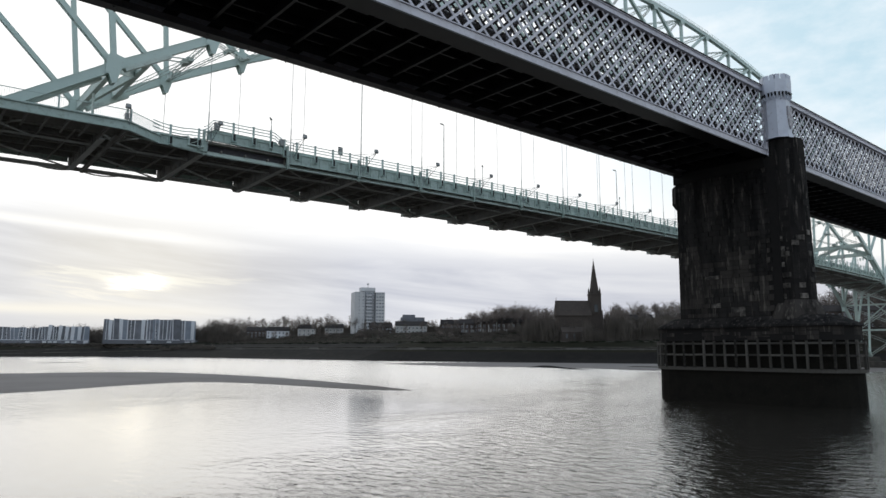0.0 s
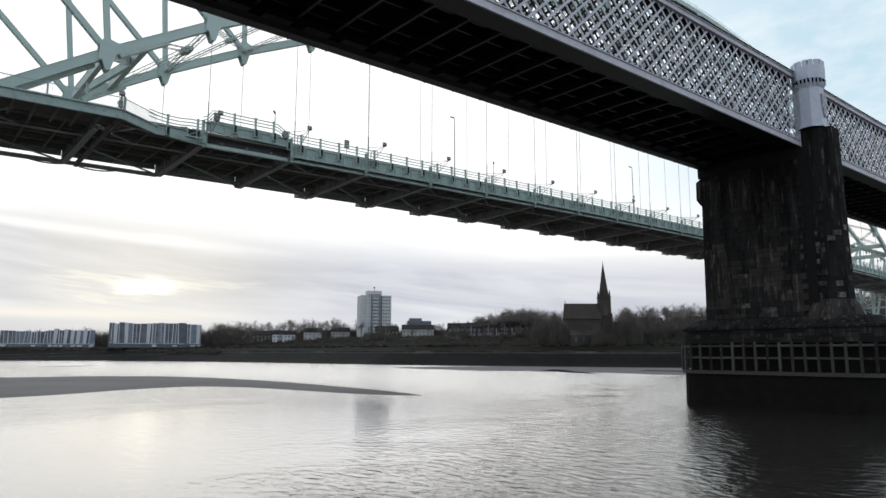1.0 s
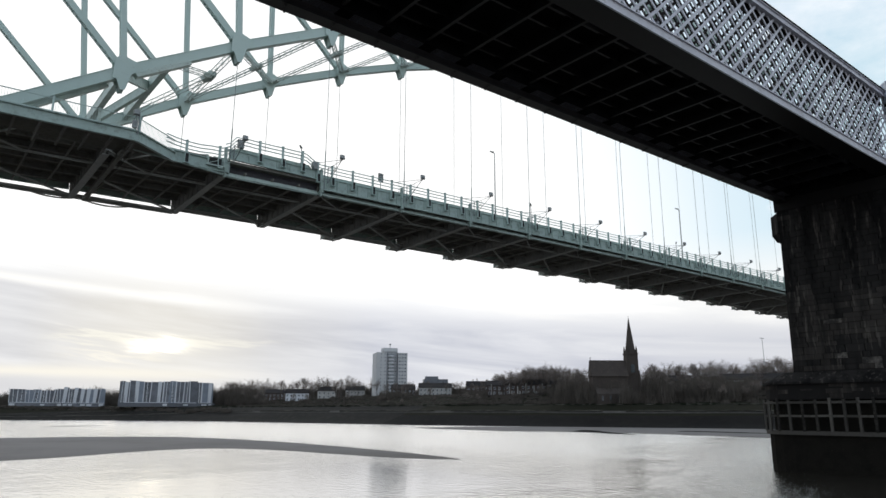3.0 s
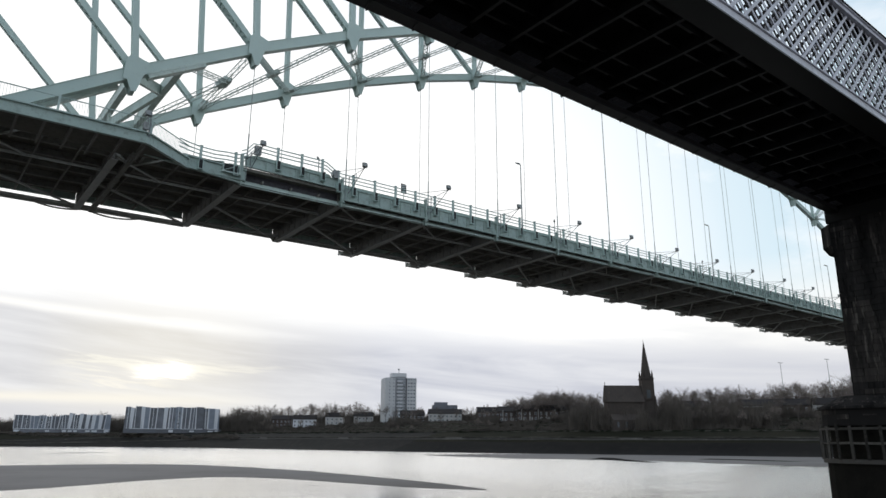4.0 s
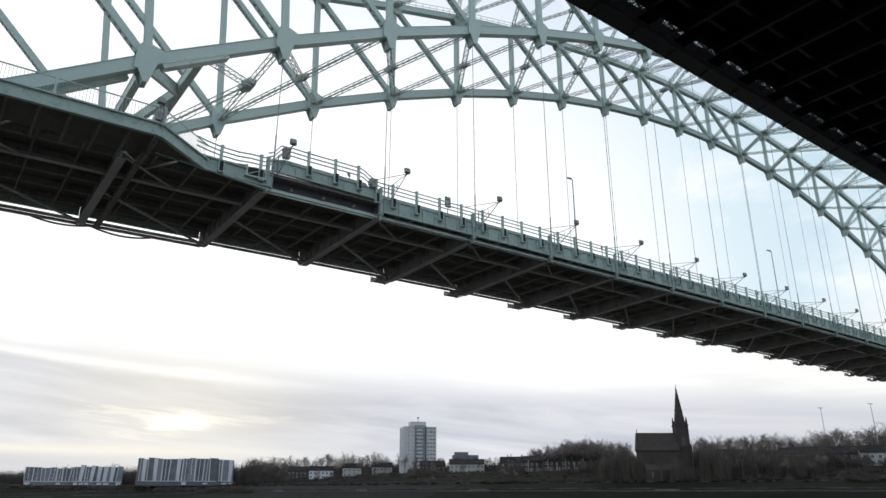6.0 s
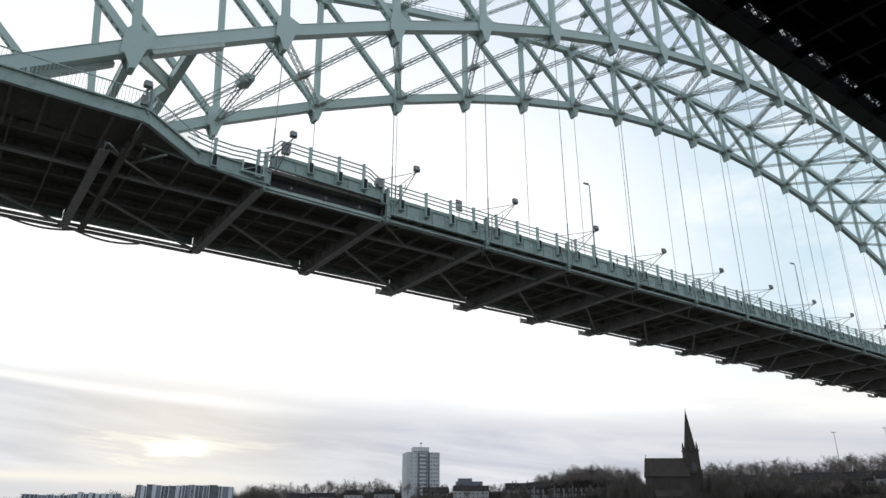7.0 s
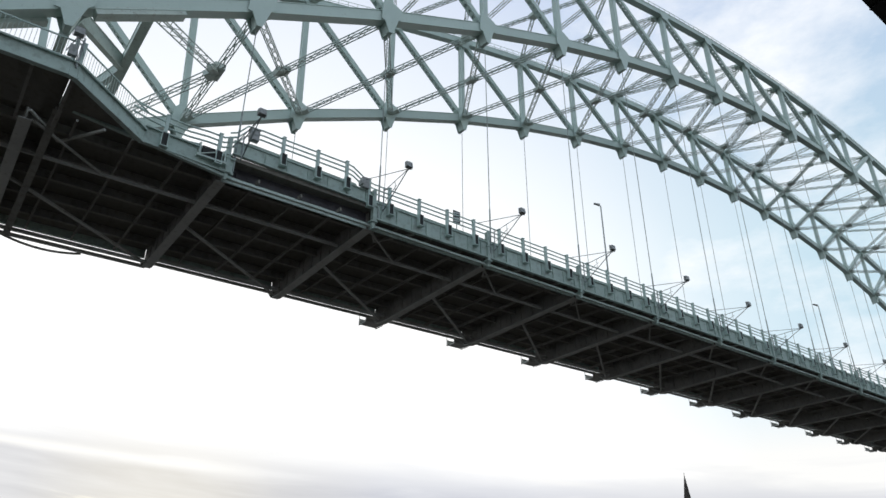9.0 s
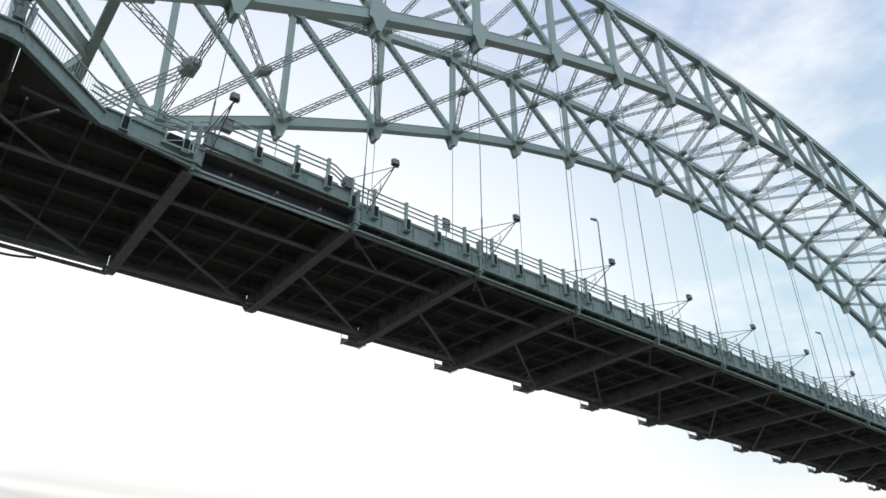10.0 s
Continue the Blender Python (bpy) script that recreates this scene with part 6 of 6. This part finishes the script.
# masts by the far bridge approach
for hx, dist, top in ((64.9, 420, 47.8), (68.0, 420, 48.6)):
    h = radians(hx)
    p = toward_from(EYE0, (math.sin(h), math.cos(h)), dist)
    mast = thing("lighting_mast", "thin tall lighting mast with a cross head", "lighting mast", "lighting masts", at=(p.x, p.y, 0))
    part("pole", Shape().tube((0, 0, ground_at(p.x, p.y) - 1), (0, 0, top), 0.22, 6, 0.12), M_GALV, mast)
    part("head", Shape().bar((-1.6, 0.4, top), (1.6, -0.4, top), 0.4, 0.3), M_GALV, mast)


# ---- trees ----
def ribbon(s, p, q, side, w, w2):
    k = len(s.v)
    s.v += [tuple(p - side * w), tuple(p + side * w), tuple(q + side * w2), tuple(q - side * w2)]
    s.f.append((k, k + 1, k + 2, k + 3))


def tree_meshes(seed, wide):
    """A bare winter tree 10 m tall: tapered trunk, forking limbs, and an oval haze of fine twigs."""
    r = random.Random(seed)
    trunk, crown = Shape(), Shape()
    fork = Vector((r.uniform(-0.2, 0.2), r.uniform(-0.2, 0.2), r.uniform(2.2, 3.2)))
    trunk.tube((0, 0, -0.4), fork, 0.16, 6, 0.11)
    tips = []
    for i in range(7):
        a, f = 0.9 * i + r.uniform(-0.3, 0.3), r.uniform(0.2, 0.8)
        tip = Vector((wide * f * math.cos(a), wide * f * math.sin(a), (8.8 - 3.6 * f) * r.uniform(0.85, 1.05)))
        mid = fork.lerp(tip, 0.5) + Vector((0, 0, 0.4))
        trunk.tube(fork, mid, 0.07, 5, 0.045)
        trunk.tube(mid, tip, 0.045, 5, 0.02)
        for j in range(5):
            s = mid.lerp(tip, r.random())
            e = s + Vector((r.gauss(0, 0.8), r.gauss(0, 0.8), r.uniform(-0.2, 1.1)))
            trunk.tube(s, e, 0.022, 4, 0.01)
            tips.append((s, e))
    for s, e in tips:
        for i in range(15):
            p = s.lerp(e, r.random())
            d = Vector((p.x + r.gauss(0, 0.9), p.y + r.gauss(0, 0.9), (p.z - 6.0) * 0.5 + r.gauss(0.2, 0.9))).normalized()
            q = p + d * r.uniform(0.4, 1.2)
            side = d.cross(Vector((r.gauss(0, 1), r.gauss(0, 1), r.gauss(0, 1)))).normalized()
            ribbon(crown, p, q, side, 0.015, 0.006)
            for j in range(2):
                a = p.lerp(q, r.uniform(0.3, 0.9))
                b = a + (d + Vector((r.gauss(0, 0.6), r.gauss(0, 0.6), r.gauss(0.1, 0.5)))).normalized() * r.uniform(0.3, 0.8)
                ribbon(crown, a, b, side, 0.012, 0.005)
    return trunk.mesh("trunk", M_BARK), crown.mesh("crown", M_TWIG)


TREES = [tree_meshes(20 + i, 2.0 + 0.5 * (i % 3)) for i in range(7)]
TREE_TOP = [max(v.co.z for v in c.vertices) for t, c in TREES]


def tree(x, y, height, kind):
    scale = height / TREE_TOP[kind]
    root = thing("bare_tree", "bare brown winter tree on the far bank", "tree", "bare trees on the far bank", at=Matrix.LocRotScale((x, y, ground_at(x, y)), Euler((0, 0, rnd.uniform(0, 6.28))), (scale,) * 3))
    part("trunk", TREES[kind][0], None, root)
    part("crown", TREES[kind][1], None, root)


def clump_mesh(seed):
    """A ragged shrub: many fine twigs that rise and spread; returns roots, tips and sides."""
    r = random.Random(seed)
    out = []
    for i in range(300):
        a, d = r.uniform(0, 6.28), 2.6 * math.sqrt(r.random())
        p = Vector((d * math.cos(a), d * math.sin(a), 0))
        top = math.sqrt(max(0.0, 1 - (d / 2.75) ** 2)) * 3.0 * r.uniform(0.25, 1.08)
        q = p * r.uniform(0.9, 1.2) + Vector((r.gauss(0, 0.35), r.gauss(0, 0.35), max(0.3, top)))
        p.z = q.z * r.uniform(0.0, 0.6)
        b = r.uniform(0, 6.28)
        out.append((p, q, Vector((math.cos(b), math.sin(b), 0)), r.uniform(0.05, 0.15)))
    return out


def scrub_belt(name, label, mat, places, seed):
    """A belt of scrub joined into one mesh."""
    base = [clump_mesh(seed + i) for i in range(6)]
    out = Shape()
    r = random.Random(seed)
    for x, y, scale, tall in places:
        o = Vector((x, y, ground_at(x, y) - 0.2))
        m = Matrix.Translation(o) @ Matrix.Rotation(r.uniform(0, 6.28), 4, "Z") @ Matrix.Diagonal((scale * 1.3, scale * 1.3, tall / 3.0, 1))
        turn = m.to_3x3()
        for p, q, side, w in r.choice(base):
            w *= 0.6 + 0.4 * scale
            k = len(out.v)
            t = (turn @ side).normalized() * w
            a, b = m @ p, m @ q
            out.v += [tuple(a - t), tuple(a + t), tuple(b + t * 0.3)]
            out.f.append((k, k + 1, k + 2))
    return tagged(new(name, out.mesh(name, mat)), label, "scrub", kind="stuff")


def at_heading(hx, dist):
    h = radians(hx)
    return toward_from(EYE0, (math.sin(h), math.cos(h)), dist)


# height of the wood's edge over the horizon, in degrees, by heading
EDGE_TOP = [(0, 1.5), (7, 1.6), (12, 2.0), (17, 1.9), (22, 2.5), (26, 2.6), (29, 2.9), (32.5, 3.0), (36, 2.6), (41.5, 2.6), (44, 3.2), (46, 3.6), (47.8, 4.0), (50, 3.6), (54, 3.5), (57.2, 4.0), (58.7, 3.7), (60.7, 4.1), (63, 3.75), (65, 4.25), (67, 4.1), (69, 4.6), (74, 4.7), (82, 4.8)]


def wood_top(hx, dist):
    """Height above the ground that reaches the wood's edge at this heading."""
    for (ha, ea), (hb, eb) in zip(EDGE_TOP, EDGE_TOP[1:]):
        if hx <= hb:
            break
    e = ea + (eb - ea) * (hx - ha) / (hb - ha)
    p = at_heading(hx, dist)
    return 5.9 + dist * math.tan(radians(e)) - ground_at(p.x, p.y)


def shore_dist(hx):
    d = 200.0
    while d < 1500:
        p = at_heading(hx, d)
        if p.x > shore_x(p.y):
            return d
        d += 5.0
    return d


def is_free(p, hx, dist):
    if (p.x - cp.x) ** 2 + (p.y - cp.y) ** 2 < 200 or (p.x - tp.x) ** 2 + (p.y - tp.y) ** 2 < 900:
        return False
    return not (51.2 < hx < 56.0 and dist > 350)


# rounded bare trees that make the skyline, then smaller ones nearer the water
for count, h0, h1, back0, back1, f0, f1 in ((180, 21.5, 80, 130, 230, 0.9, 1.14), (30, 4, 24, 110, 200, 0.8, 1.1), (60, 23, 80, 85, 125, 0.5, 0.9), (64, 24, 80, 55, 78, 0.3, 0.62), (84, 49.6, 57.6, 55, 85, 0.65, 0.97), (26, 43.5, 51, 100, 170, 0.98, 1.2)):
    for i in range(count):
        hx = h0 + (h1 - h0) * (i + rnd.random()) / count
        dist = shore_dist(hx) + rnd.uniform(back0, back1) * (1.0 if hx < 40 else 0.8)
        p = at_heading(hx, dist)
        open_view = (25 < hx < 34 or 36.5 < hx < 41 or 43.4 < hx < 47.6) and back1 < 130
        if is_free(p, hx, dist) and not (open_view and i % 4):
            tree(p.x, p.y, max(5.0, wood_top(hx, dist) * rnd.uniform(f0, f1)), rnd.randrange(7))

places = []
for y in np.arange(10, 585, 0.55):
    places.append((shore_x(y) + rnd.uniform(47, 78), float(y), rnd.uniform(0.45, 0.8), rnd.uniform(1.5, 3.6) * (0.3 if y > 330 else 0.8)))
for count, h0, h1, back0, back1, f0, f1, wide in ((1000, 22, 80, 100, 200, 0.25, 0.52, 0.75), (420, 3, 24, 110, 220, 0.7, 1.05, 1.5), (900, 22, 80, 205, 300, 0.6, 0.9, 1.0), (320, 49.2, 58, 44, 74, 0.52, 0.9, 0.9), (160, 56, 64, 60, 110, 0.4, 0.75, 0.9), (120, 5.5, 22, 30, 44, 0.08, 0.2, 0.8)):
    for i in range(count):
        hx = h0 + (h1 - h0) * (i + rnd.random()) / count
        dist = shore_dist(hx) + rnd.uniform(back0, back1) * (1.0 if hx < 40 else 0.8)
        p = at_heading(hx, dist)
        low_f = 1.0
        if back1 < 205 and (25 < hx < 34 or 36.5 < hx < 41 or 43.4 < hx < 47.6):
            low_f = 0.4
        near_church = 51.2 < hx < 56.0 and dist > 350
        if is_free(p, hx, 0.0):
            places.append((p.x, p.y, wide * rnd.uniform(0.7, 1.2), max(1.6, wood_top(hx, dist) * rnd.uniform(f0, f1) * low_f) * (0.9 if near_church else 1.0)))
scrub_belt("scrub", "dense brown winter scrub along the far bank", M_BUSH, places, 50)
places = [(shore_x(y) + 37 + rnd.uniform(-1.5, 2), float(y), rnd.uniform(0.3, 0.6), rnd.uniform(0.5, 1.4)) for y in np.arange(40, 640, 1.6)]
scrub_belt("hedge", "low dark hedge along the canal bank top", M_EVERGREEN, places, 60)
